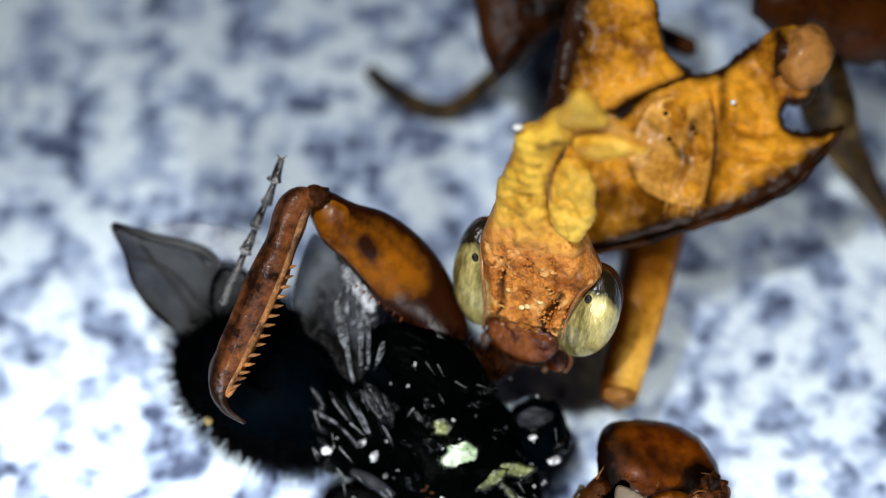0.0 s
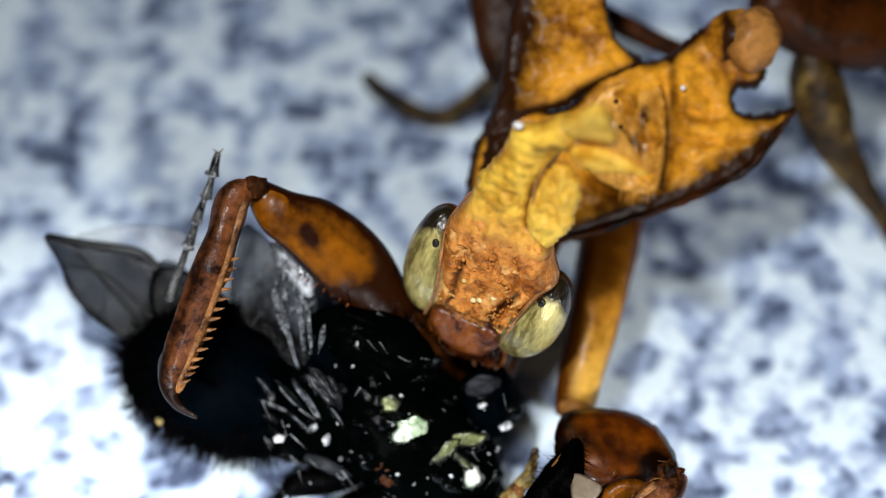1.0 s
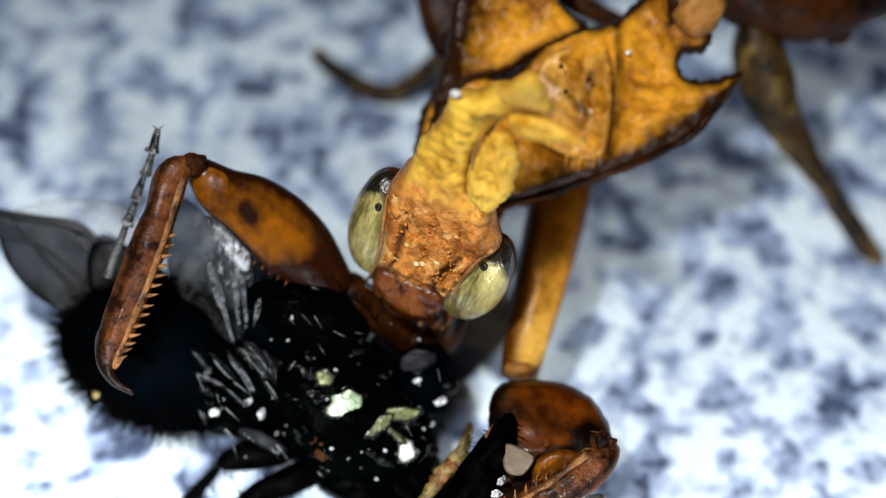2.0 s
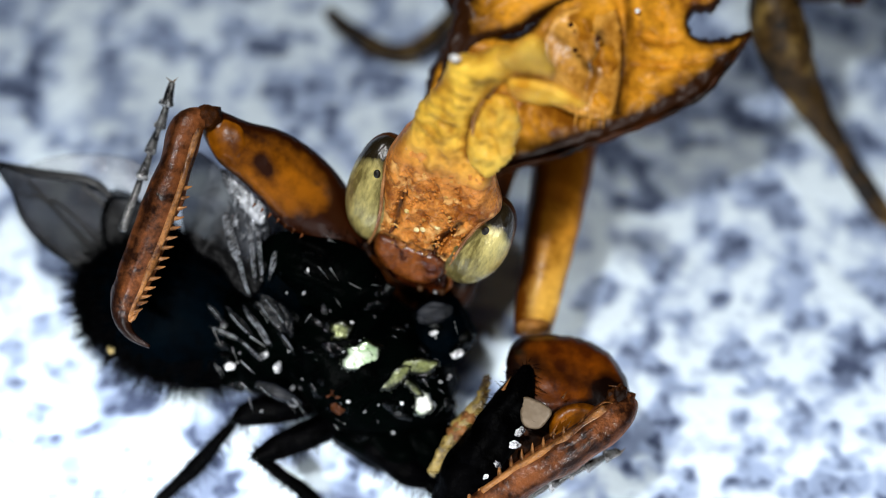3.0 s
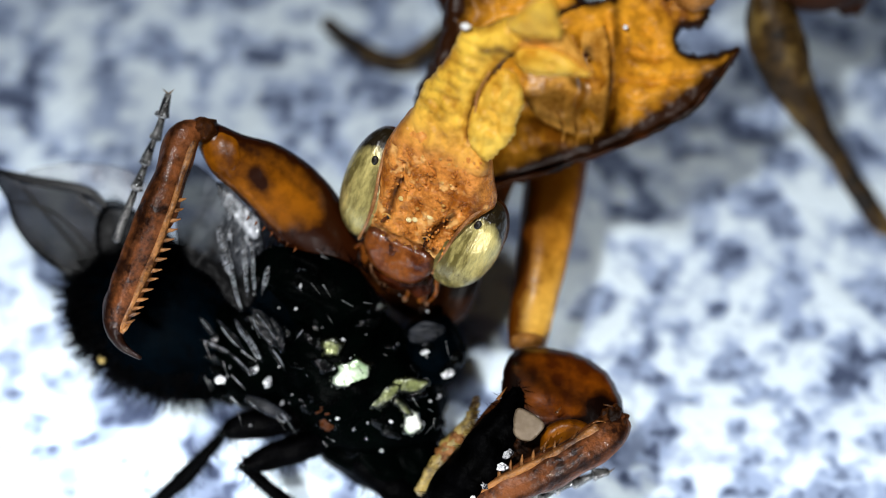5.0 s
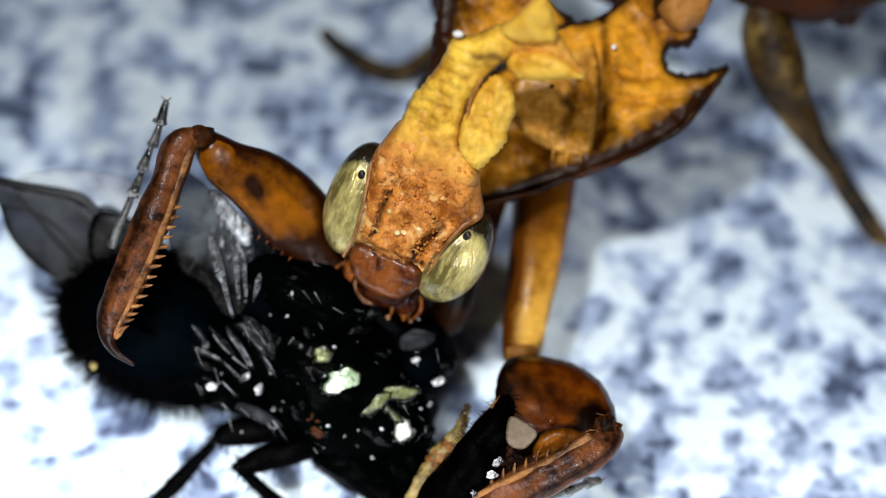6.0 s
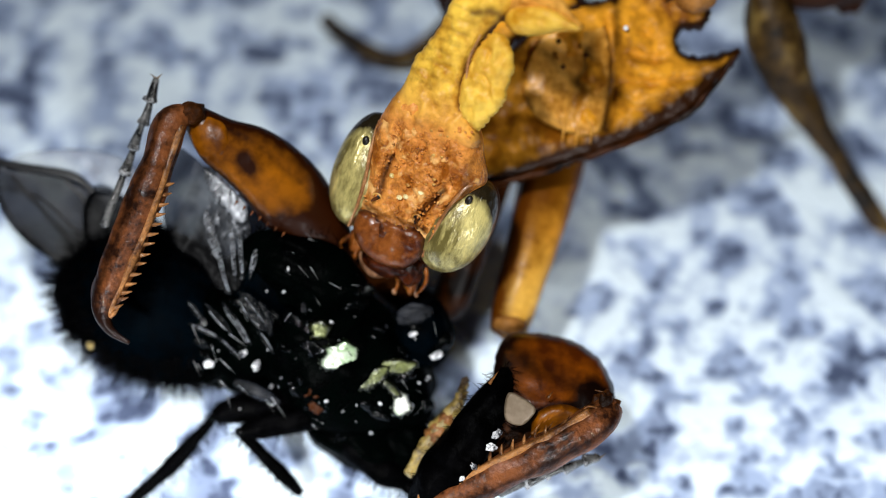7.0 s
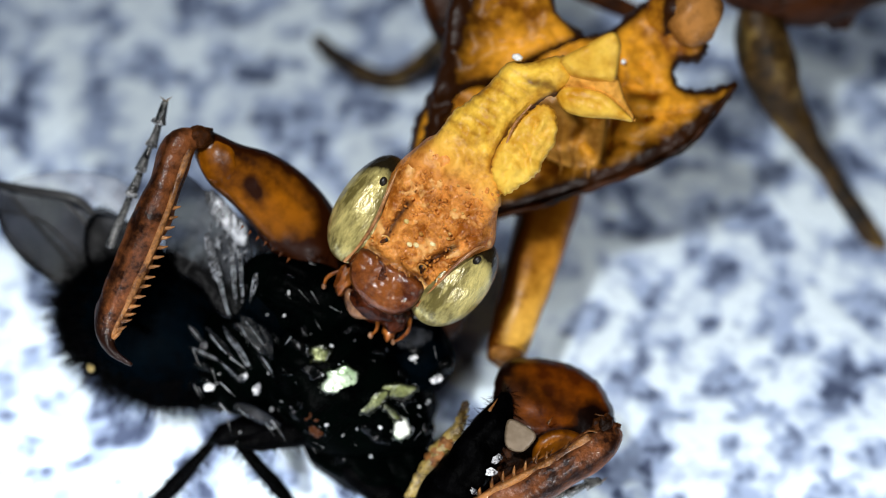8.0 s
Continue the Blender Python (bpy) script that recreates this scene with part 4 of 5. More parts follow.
def build_fly():
    root = new("fly")
    root.empty_display_size = 2 * MM
    PIVOT[root] = FLY_PIVOT
    root.matrix_world = VIEW @ mm_pose(*FLY_PIVOT)
    tagged(root, "half-eaten glossy black-green fly held in the mantis forelegs", "fly")
    part("thorax", ball((-1.81, -2.9, -1.9), (2.55, 1.75, 1.7), (0, 0, -28), 5, 0.14, 2), FLY, root, "glossy black-green thorax")
    part("neck", ball((0.09, -2.16, -1.7), (0.85, 1.0, 0.9), (0, 0, -20), 4, 0.2, 3), FLY_BLUE, root)
    part("abdomen", ball((-6.8, -1.59, -2.75), (2.8, 1.95, 1.65), (0, 0, -22), 5, 0.06, 4), FLY_BLUE, root, "rounded blue-black abdomen")
    part("waist", ball((-4.18, -2.19, -2.2), (1.6, 1.7, 1.4), (0, 0, -20), 4, 0.15, 5), FLY, root)
    part("flank", ball((-3.82, -0.85, -1.6), (1.2, 0.9, 0.9), (0, 0, -20), 4, 0.2, 6), FLY_BLUE, root)
    part("shoulder", ball((-2.78, -0.53, -1.15), (1.75, 1.0, 0.9), (0, 0, -25), 4, 0.2, 8), FLY, root)
    part("belly", ball((-0.15, -5.05, -2.05), (1.05, 0.95, 0.8), (0, 0, -25), 4, 0.25, 11), FLY, root)
    part("breast", ball((-1.38, -4.83, -2.1), (1.5, 0.85, 0.9), (0, 0, -25), 4, 0.2, 7), FLY, root)

    body = [((*(-1.81, -2.9, -1.9),), (2.55, 1.75, 1.7), -28), ((*(0.09, -2.16, -1.7),), (0.85, 1.0, 0.9), -20), ((*(-4.18, -2.19, -2.2),), (1.6, 1.7, 1.4), -20), ((*(-3.82, -0.85, -1.6),), (1.2, 0.9, 0.9), -20), ((*(-2.78, -0.53, -1.15),), (1.75, 1.0, 0.9), -25), ((*(-1.38, -4.83, -2.1),), (1.5, 0.85, 0.9), -25)]

    def skin(u, v):
        """Height of the fly's upper side over a point of the view, or None beside it."""
        best = None
        for (cu, cv, cw), (a, b, h), turn in body:
            c, k = math.cos(radians(turn)), math.sin(radians(turn))
            x, y = ((u - cu) * c + (v - cv) * k) / a, ((v - cv) * c - (u - cu) * k) / b
            if x * x + y * y < 0.9:
                w = cw + h * math.sqrt(1 - x * x - y * y)
                best = w if best is None else max(best, w)
        return best

    dice = random.Random(21)
    made = 0
    while made < 60:      # the lumpy, wet hardened plates of the torn thorax
        u, v = dice.uniform(-5.6, 1.2), dice.uniform(-5.2, 0.3)
        w = skin(u, v)
        if w is None:
            continue
        made += 1
        r = dice.uniform(0.07, 0.26)
        part("sclerite", ball((u, v, w - 0.06), (r * dice.uniform(0.9, 1.8), r * dice.uniform(0.5, 0.9), r * 0.6), (dice.uniform(-20, 20), dice.uniform(-20, 20), dice.uniform(-70, 20)), 3, 0.6, made), FLY_GLOSS, root)

    # the thorax's green sheen and white glints, painted as pale plates and beads
    for q, r, turn in (((-1.80, -2.62, -0.33), (0.60, 0.36, 0.14), (12, -3, 12)), ((-1.01, -3.19, -0.42), (0.46, 0.24, 0.13), (12, 0, 35)), ((-0.45, -2.87, -0.5), (0.52, 0.22, 0.12), (14, 4, 4)), ((-0.59, -3.39, -0.5), (0.40, 0.14, 0.10), (14, 4, -40)),
                       ((-0.31, -3.82, -0.58), (0.26, 0.34, 0.12), (14, 4, 0)), ((-2.33, -1.99, -0.4), (0.28, 0.24, 0.1), (12, -6, 20))):
        c, k = math.cos(radians(turn[2])), math.sin(radians(turn[2]))
        ring = [(math.cos(a * 0.449) * r[0] * b, math.sin(a * 0.449) * r[1] * b) for a, b in ((a, dice.uniform(0.72, 1.15)) for a in range(14))]
        ring = [(q[0] + x * c - y * k, q[1] + x * k + y * c) for x, y in ring]
        lie = lambda u, v: q[2] + 0.14 - 0.22 * ((u - q[0]) ** 2 + (v - q[1]) ** 2)
        part("plate", stain_shaded(pillow(ring, lie, 0.10, 0.12, 0.05, jag=0.06, lumps=0.03, lump_size=0.2), margin(ring, 0.07, 0.8)), GREEN if q[1] < -3.6 or r[0] > 0.55 else OLIVE, root, "green sheen of the thorax, painted as a plate")
    beads = (((-5.18, -2.95, -0.9), 0.16), ((-4.34, -2.68, -0.8), 0.15), ((-3.97, -2.96, -0.75), 0.17), ((-3.15, -2.38, -0.5), 0.09), ((-2.76, -3.08, -0.5), 0.13), ((0.54, -2.6, -0.7), 0.2), ((0.34, -3.17, -0.7), 0.09),
             ((1.2, -5.4, 0.82), 0.14), ((1.48, -5.13, 0.8), 0.15), ((1.91, -4.68, 0.78), 0.17), ((2.04, -4.37, 0.74), 0.16), ((-2.32, -1.04, -0.6), 0.12), ((-2.74, -0.62, -0.6), 0.1), ((-2.09, -1.81, -0.4), 0.07), ((-0.06, -2.08, -0.7), 0.12), ((-3.54, -3.86, -0.9), 0.12))
    # Mostly painted glints of the wet skin; four by the right leg are beads.
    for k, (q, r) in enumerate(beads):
        part("wet_bead", ball(q, (r * 0.85, r * 0.55, r * 0.5), (0, 0, 40 * k), 4, 0.4, k), GLINT, root)
    part("crop_membrane", ball((-0.05, -1.57, -0.75), (0.46, 0.26, 0.12), (0, 0, 15), 4, 0.2, 9), HAZE, root, "grey translucent membrane")
    for q, r in (((-2.48, -3.50, -0.50), (0.24, 0.20, 0.09)), ((-2.46, -3.84, -0.66), (0.15, 0.27, 0.09))):
        part("orange_patch", ball(q, r, (0, 0, 12), 4, 0.7), UMBER, root, "torn brown flesh")
    c = curve([(1.27, -3.2, -0.5, 0.11), (1.09, -3.8, -0.35, 0.21), (0.7, -4.31, -0.35, 0.29), (0.37, -4.85, -0.45, 0.28), (0.01, -5.44, -0.6, 0.2)], 0.22)
    for k, q in enumerate(c):
        part("soft_ring", ball(q[:3], (q[3] * 1.1, q[3] * 0.75, q[3] * 0.9), (0, 0, 45), 3, 0.5, k), KEEL if 0.3 < k / len(c) < 0.65 and k % 2 else YELLOW, root, "pale yellow soft body ring")

    # wings
    part("wing", stain_shaded(pillow([(-11.41, 2.19), (-10.5, 1.98), (-9.32, 1.81), (-8.66, 1.51), (-8.12, 1.51), (-7.26, 0.9), (-6.68, 0.01), (-7.12, -1.16), (-8.15, -1.04), (-9.17, -0.6), (-10.13, 0.01), (-10.76, 0.75), (-11, 1.41)], lambda u, v: -2.1 - 0.05 * (u + 8), 0.03, 0.05, 0.14, lumps=0.05, lump_size=1.2), along([(-6.64, 0.01), (-7.23, -0.72), (-8.54, -0.86)], 0.9, 1.0), along([(-10.88, 1.62), (-9.86, 1.3), (-8.84, 0.6), (-7.96, -0.57)], 0.16, 0.6), along([(-10.15, 0.31), (-9.28, -0.31), (-8.25, -0.86)], 0.2, 0.6), along([(-9.28, 1.7), (-8.54, 1.01), (-7.96, 0.16)], 0.2, 0.6), along([(-10.59, 1.83), (-9.57, 0.72), (-8.54, -0.28)], 0.12, 0.5)), WING, root, "smoky veined wing")
    part("wing_base", stain_shaded(pillow([(-8.49, 1.36), (-7.91, 1.31), (-7.1, 0.92), (-6.51, 0.31), (-6.66, -0.72), (-7.54, -1.09), (-8.2, -0.72), (-8.57, 0.01), (-8.71, 0.75)], -2.0, 0.03, 0.05, 0.14, lumps=0.05), along([(-6.64, 0.6), (-7.23, -0.28), (-7.96, -0.72)], 1.3, 1.0), along([(-8.47, 1.19), (-8.32, 0.01)], 0.25, 0.7)), WING, root, "dark leathery wing base")
    part("wing_margin", pillow([(-10.67, 2.08), (-10.23, 2.34), (-9.05, 2.49), (-7.87, 2.3), (-7.13, 1.64), (-7.28, 0.9), (-8.14, 1.52), (-8.68, 1.55), (-9.34, 1.84)], -2.25, 0.02, 0.05, 0.14, lumps=0.05), CLEAR_WING, root, "clear front edge of the wing")
    for line in ([(-11.37, 2.18, -2.05, 0.09), (-10.31, 1.95, -2.05, 0.13), (-9.07, 1.77, -2.05, 0.13), (-8.57, 1.45, -2.1, 0.1), (-7.98, 0.82, -2.1, 0.07), (-7.26, -0.43, -2.2, 0.1)], [(-10.96, 1.41, -2.05, 0.06), (-10.61, 0.72, -2.05, 0.09), (-9.89, -0.07, -2.1, 0.09), (-8.86, -0.67, -2.1, 0.09), (-8, -1.01, -2.2, 0.09)],
                 [(-10.9, 1.41, -2.05, 0.04), (-9.87, 1.19, -2.05, 0.04), (-8.86, 0.31, -2.1, 0.07), (-8, -0.72, -2.2, 0.09)], [(-9.29, 1.77, -2.05, 0.04), (-8.57, 1.01, -2.1, 0.07), (-8.07, 0.31, -2.2, 0.09)], [(-10.61, 1.77, -2.05, 0.04), (-9.59, 0.67, -2.1, 0.07), (-8.59, -0.43, -2.2, 0.09)]):
        part("vein", tube(line, 8, 0.15), VEIN, root)
    part("wing", stain_shaded(pillow([(-6.15, 2.4), (-5.78, 2.32), (-5.32, 1.93), (-4.72, 1.47), (-4.3, 0.9), (-4.15, 0.01), (-4.27, -0.7), (-4.61, -1.2), (-5.07, -1.01), (-5.53, -0.41), (-6.15, 0.01), (-6.43, 1.01)], lambda u, v: -0.85 - 0.12 * (v - 0), 0.06, 0.1, 0.09, lumps=0.10, lump_size=0.5, seed=12), along([(-6.25, -0.2), (-5.46, -0.7), (-4.89, -1.12), (-4.33, -0.84)], 0.7, 1.3)), SHINY_WING, root, "crumpled silvery wing")
    part("wing_crumple", pillow([(-5.46, 2), (-5.15, 2), (-4.73, 1.57), (-4.33, 1.17), (-4.27, 0.69), (-4.56, 0.64), (-4.87, 0.98), (-5.22, 1.36)], lambda u, v: -0.62 - 0.12 * v, 0.1, 0.12, 0.06, jag=0.05, lumps=0.05, lump_size=0.4, seed=31), GLITTER, root, "crumpled part of the wing with painted glints")
    crimp = random.Random(17)
    for line, count in (([(-5.30, 0.92, -0.62, 0.04), (-5.20, 0.55, -0.54, 0.12), (-5.03, 0.02, -0.50, 0.13), (-4.92, -0.30, -0.52, 0.07), (-4.80, -0.75, -0.56, 0.04), (-4.66, -1.18, -0.62, 0.02)], 15),
                        ([(-4.74, 0.70, -0.62, 0.03), (-4.64, 0.35, -0.54, 0.07), (-4.58, -0.15, -0.50, 0.06), (-4.52, -0.84, -0.58, 0.025)], 9),
                        ([(-4.50, 0.62, -0.62, 0.03), (-4.43, 0.20, -0.52, 0.05), (-4.38, -0.30, -0.50, 0.045), (-4.34, -0.78, -0.58, 0.02)], 8),
                        ([(-3.98, 0.08, -0.62, 0.03), (-4.02, -0.15, -0.54, 0.08), (-4.10, -0.48, -0.54, 0.05), (-4.18, -0.78, -0.60, 0.02)], 3)):
        flat = [(*q, 0.035) for q in line]
        pleat = part("wing_pleat", tube(flat, 14, 0.04, 0.25, count), LOBE, root, "grey crimped pleat of the wing")
        c = curve(flat, 0.02)
        bm = bmesh.new()
        for k in range(count * 2):      # the oblique crimps across it, their glints painted bright
            q = c[int((0.06 + 0.86 * (k + crimp.uniform(-0.2, 0.2)) / (count * 2)) * (len(c) - 1))]
            h = q[3] * crimp.uniform(0.55, 0.95)
            u, v, w = q[:3]
            tube([(u - h, v - h * 0.9, w + 0.02, 0.005), (u, v, w + 0.04, crimp.uniform(0.009, 0.017), 0.01), (u + h, v + h * 0.9, w + 0.02, 0.005)], 6, 0.04, 0.5, k, bm)
        for side in (-0.8, 0.8):      # and its edges, with painted glints
            edge = [(q[0] + side * q[3], q[1], q[2] + 0.02, 0.004 + 0.010 * crimp.random()) for q in c[6:-4:9]]
            tube(edge, 6, 0.05, 0.6, count, bm)
        tagged(part("crimped_relief", bm, PLEAT, pleat), kind="stuff")
    for k in range(34):      # small creases across the crumpled part, painted bright as glints
        u, v = crimp.uniform(-5.25, -4.3), crimp.uniform(0.2, 1.75)
        if v > 1.75 - (u + 5.3) * 0.9:
            continue
        a = crimp.uniform(0.6, 1.9)
        h = crimp.uniform(0.06, 0.16)
        part("wing_crease", tube([(u - h * math.cos(a), v - h * math.sin(a), -0.66, 0.008), (u, v, -0.60 - 0.1 * v, 0.022, 0.015), (u + h * math.cos(a), v + h * math.sin(a), -0.70, 0.006)], 6, 0.05, 0.6, k), GLITTER, root)
    part("wing_fold", tube([(-4.53, -3.39, -0.8, 0.09, 0.04), (-3.95, -3.6, -0.7, 0.17, 0.06), (-3.39, -3.89, -0.8, 0.09, 0.04)], 12, 0.08, 0.6), HAZE, root, "grey flake of torn membrane")
    part("wing_fold", tube([(-3.94, -1.33, -0.6, 0.06, 0.03), (-3.72, -1.75, -0.5, 0.14, 0.04), (-3.61, -2.19, -0.6, 0.06, 0.03)], 12, 0.08, 0.5), FOLD, root)
    fan = random.Random(44)
    lobes = [((-4.04, -1.56, -0.52), (0.22, 0.50, 0.07), 38), ((-5.55, -1.62, -0.85), (0.07, 0.30, 0.04), 40), ((-4.92, -1.80, -0.66), (0.08, 0.44, 0.05), 42), ((-4.62, -1.70, -0.60), (0.06, 0.36, 0.04), 34), ((-4.33, -2.08, -0.56), (0.07, 0.42, 0.05), 30),
             ((-5.30, -2.12, -0.80), (0.06, 0.46, 0.04), 66), ((-3.72, -2.35, -0.50), (0.06, 0.32, 0.04), 35), ((-4.62, -2.52, -0.62), (0.06, 0.34, 0.04), 48)]
    for k, (q, r, turn) in enumerate(lobes):      # the torn, pleated root of the wing: wet rounded folds, glints painted along their creases
        lobe = part("wing_lobe", ball(q, r, (0, 0, turn), 4, 0.5, k), FOLD, root, "wet grey fold at the torn wing root")
        bm = bmesh.new()
        turn = radians(turn)
        for side in (-1, 0.2, 0.9):
            if fan.random() < 0.4:
                continue
            edge = []
            for n_ in range(6):
                y = -0.75 + 0.3 * n_ + fan.uniform(-0.06, 0.06)
                x = side * math.sqrt(max(0.05, 1 - y * y)) * 0.85
                a, b = x * r[0], y * r[1]
                edge.append((q[0] + a * math.cos(turn) - b * math.sin(turn), q[1] + a * math.sin(turn) + b * math.cos(turn), q[2] + r[2] * (1.02 - 0.6 * x * x), fan.uniform(0.004, 0.016 if k else 0.010)))
            tube(edge, 6, 0.05, 0.8, k, bm)
        if bm.verts:
            tagged(part("crease_relief", bm, PLEAT, lobe), kind="stuff")
        else:
            bm.free()

    # legs
    legs = (([(-3.26, -3.84, -1.8, 0.42), (-4.2, -4.06, -1.6, 0.42), (-4.85, -4.22, -1.45, 0.30), (-5.10, -4.32, -1.4, 0.17)], [(-5.12, -4.36, -1.4, 0.11), (-5.50, -4.80, -1.6, 0.15), (-6.10, -5.50, -1.9, 0.22), (-6.88, -6.26, -2.1, 0.17), (-7.81, -7.08, -2, 0.1)]),
            ([(-2.55, -4.38, -1.7, 0.36), (-3.25, -4.72, -1.55, 0.38), (-4.05, -5.04, -1.4, 0.33), (-4.55, -5.22, -1.3, 0.16)], [(-4.58, -5.26, -1.3, 0.12), (-4.20, -5.56, -1.45, 0.16), (-3.50, -6.12, -1.7, 0.20), (-2.85, -6.65, -1.85, 0.13)]),
            ([(-2.0, -4.72, -1.8, 0.46), (-1.36, -5.16, -1.7, 0.48), (-0.56, -5.72, -1.6, 0.40), (-0.22, -5.98, -1.5, 0.2)], [(-0.18, -6.0, -1.5, 0.16), (0.23, -6.34, -1.5, 0.18), (0.81, -7.08, -1.6, 0.12)]),
            ([(2.27, -2.87, 0.1, 0.17), (1.96, -3.58, 0.2, 0.44), (1.43, -4.47, 0.3, 0.61), (0.8, -5.52, 0.2, 0.66), (0.22, -6.45, 0, 0.39)], []))
    rng = random.Random(3)
    hip = (-2.7, -4.45, -1.7)
    for number, lines in enumerate(legs):
        if number == 1:
            leg = moving_part("leg", tube(lines[0], 14, 0.12, 0.3), FLY_LEG, root, hip, "bristly black leg that draws up")
            swinging = leg
        else:
            leg = part("leg", tube(lines[0], 14, 0.12, 0.3), FLY_LEG, root, "bristly black leg")
        bm = bmesh.new()
        for line in lines:
            if not line:
                continue
            if line is lines[1]:
                part("shin", tube(line, 12, 0.1, 0.25), FLY_LEG, leg)
                part("knee", ball(line[0][:3], (0.13, 0.13, 0.13), detail=2, lumps=0.4), FLY_GLOSS, leg)
            for q in curve(line, 0.1):
                for k in range(5):
                    a = rng.uniform(0, 6.3)
                    d = Vector((math.cos(a), math.sin(a), rng.uniform(-0.3, 0.6)))
                    o = Vector(q[:3]) + d * q[3] * 0.9
                    bristle(bm, o, o + d * rng.uniform(0.12, 0.42) + Vector((rng.uniform(-0.12, 0.12), -0.15, 0)), 0.016)
        tagged(part("bristles", bm, FLY_LEG, leg), kind="stuff")
    bm = bmesh.new()
    for k in range(170):
        a, b = rng.uniform(0, 6.3), rng.uniform(0.15, 1.0)
        d = Vector((math.cos(a) * b, math.sin(a) * b, math.sqrt(1.02 - b * b)))
        m = Matrix.Rotation(radians(-28), 3, "Z")
        o = Vector((-1.81, -2.9, -1.9)) + m @ Vector((d.x * 2.45, d.y * 1.65, d.z * 1.6))
        bristle(bm, o, o + (m @ d) * rng.uniform(0.25, 0.6) + Vector((-0.2, rng.uniform(-0.2, 0.1), 0)), 0.02)
    tagged(part("bristles", bm, FLY_LEG, root), kind="stuff")
    # Bristles whose glint is put into their silver colour.
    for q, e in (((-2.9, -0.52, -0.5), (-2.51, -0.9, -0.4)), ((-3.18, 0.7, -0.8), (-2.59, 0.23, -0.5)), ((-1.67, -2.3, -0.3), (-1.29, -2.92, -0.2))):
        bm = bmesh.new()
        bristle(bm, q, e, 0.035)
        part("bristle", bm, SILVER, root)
    # Silver hairs paint the glints; the dark ones are plain bristles.
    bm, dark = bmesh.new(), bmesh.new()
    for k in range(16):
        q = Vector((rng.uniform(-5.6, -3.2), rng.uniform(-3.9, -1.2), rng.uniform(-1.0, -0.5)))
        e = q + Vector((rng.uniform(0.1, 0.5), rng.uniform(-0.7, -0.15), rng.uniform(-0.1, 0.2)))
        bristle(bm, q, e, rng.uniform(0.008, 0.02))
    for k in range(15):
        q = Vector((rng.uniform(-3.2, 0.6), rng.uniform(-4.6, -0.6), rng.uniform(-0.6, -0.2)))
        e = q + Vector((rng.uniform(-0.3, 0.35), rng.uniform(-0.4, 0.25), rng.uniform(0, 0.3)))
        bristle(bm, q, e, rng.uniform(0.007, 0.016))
    for k in range(90):
        a = rng.uniform(0.2, 2.9)
        q = Vector((-2.7 + 1.7 * math.cos(a), -0.5 + 0.9 * math.sin(a) - 0.42 * math.cos(a), rng.uniform(-0.9, -0.5)))
        e = q + Vector((rng.uniform(-0.25, 0.25), rng.uniform(0.1, 0.45), rng.uniform(0, 0.3)))
        bristle(dark, q, e, rng.uniform(0.01, 0.02))
    for k in range(7):
        q = Vector((rng.uniform(-4.0, -1.4), rng.uniform(-1.2, 0.35), 0))
        q.z = (skin(q.x, q.y) or -1.0) + 0.04
        e = q + Vector((rng.uniform(0.1, 0.35), rng.uniform(-0.35, 0.05), rng.uniform(0.05, 0.2)))
        bristle(bm, q, e, rng.uniform(0.010, 0.022))
    for k in range(160):
        q = Vector((rng.uniform(-4.2, -1.2), rng.uniform(-1.4, 0.4), 0))
        q.z = (skin(q.x, q.y) or -1.0) - 0.02
        bristle(dark, q, q + Vector((rng.uniform(-0.2, 0.2), rng.uniform(-0.1, 0.35), rng.uniform(0.15, 0.4))), rng.uniform(0.01, 0.02))
    tagged(part("dark_bristles", dark, FLY_LEG, root), kind="stuff")
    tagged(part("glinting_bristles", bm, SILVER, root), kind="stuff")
    # Small highlights on the skin, painted as tiny white beads.
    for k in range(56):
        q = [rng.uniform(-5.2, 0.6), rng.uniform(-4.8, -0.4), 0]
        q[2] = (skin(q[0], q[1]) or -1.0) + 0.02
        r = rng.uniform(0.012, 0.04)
        part("wet_bead", ball(q, (r * 1.5, r, r), (0, 0, rng.uniform(0, 180)), 2, 0.5, k), GLINT, root)
    bm = bmesh.new()
    m = Matrix.Rotation(radians(-22), 3, "Z")
    for k in range(4600):      # fine hair on the abdomen, longest round its edge
        a, b = rng.uniform(0, 6.3), rng.uniform(0.25, 1.0) ** 0.35
        d = Vector((math.cos(a) * b, math.sin(a) * b, math.sqrt(1.001 - b * b) * rng.choice((1, 1, -0.5))))
        o = Vector((-6.8, -1.59, -2.75)) + m @ Vector((d.x * 2.75, d.y * 1.9, d.z * 1.6))
        bristle(bm, o, o + (m @ d) * rng.uniform(0.12, 0.32 + 0.48 * b ** 4) + Vector((rng.uniform(-0.3, 0.1), rng.uniform(-0.25, 0.1), rng.uniform(-0.1, 0.1))), 0.022)
    tagged(part("abdomen_hair", bm, FLY_LEG, root), kind="stuff")
    part("fleck", ball((-8.34, -2.59, -1.6), (0.1, 0.12, 0.06), (0, 0, 30), 2), YELLOW, root)
    return root, swinging


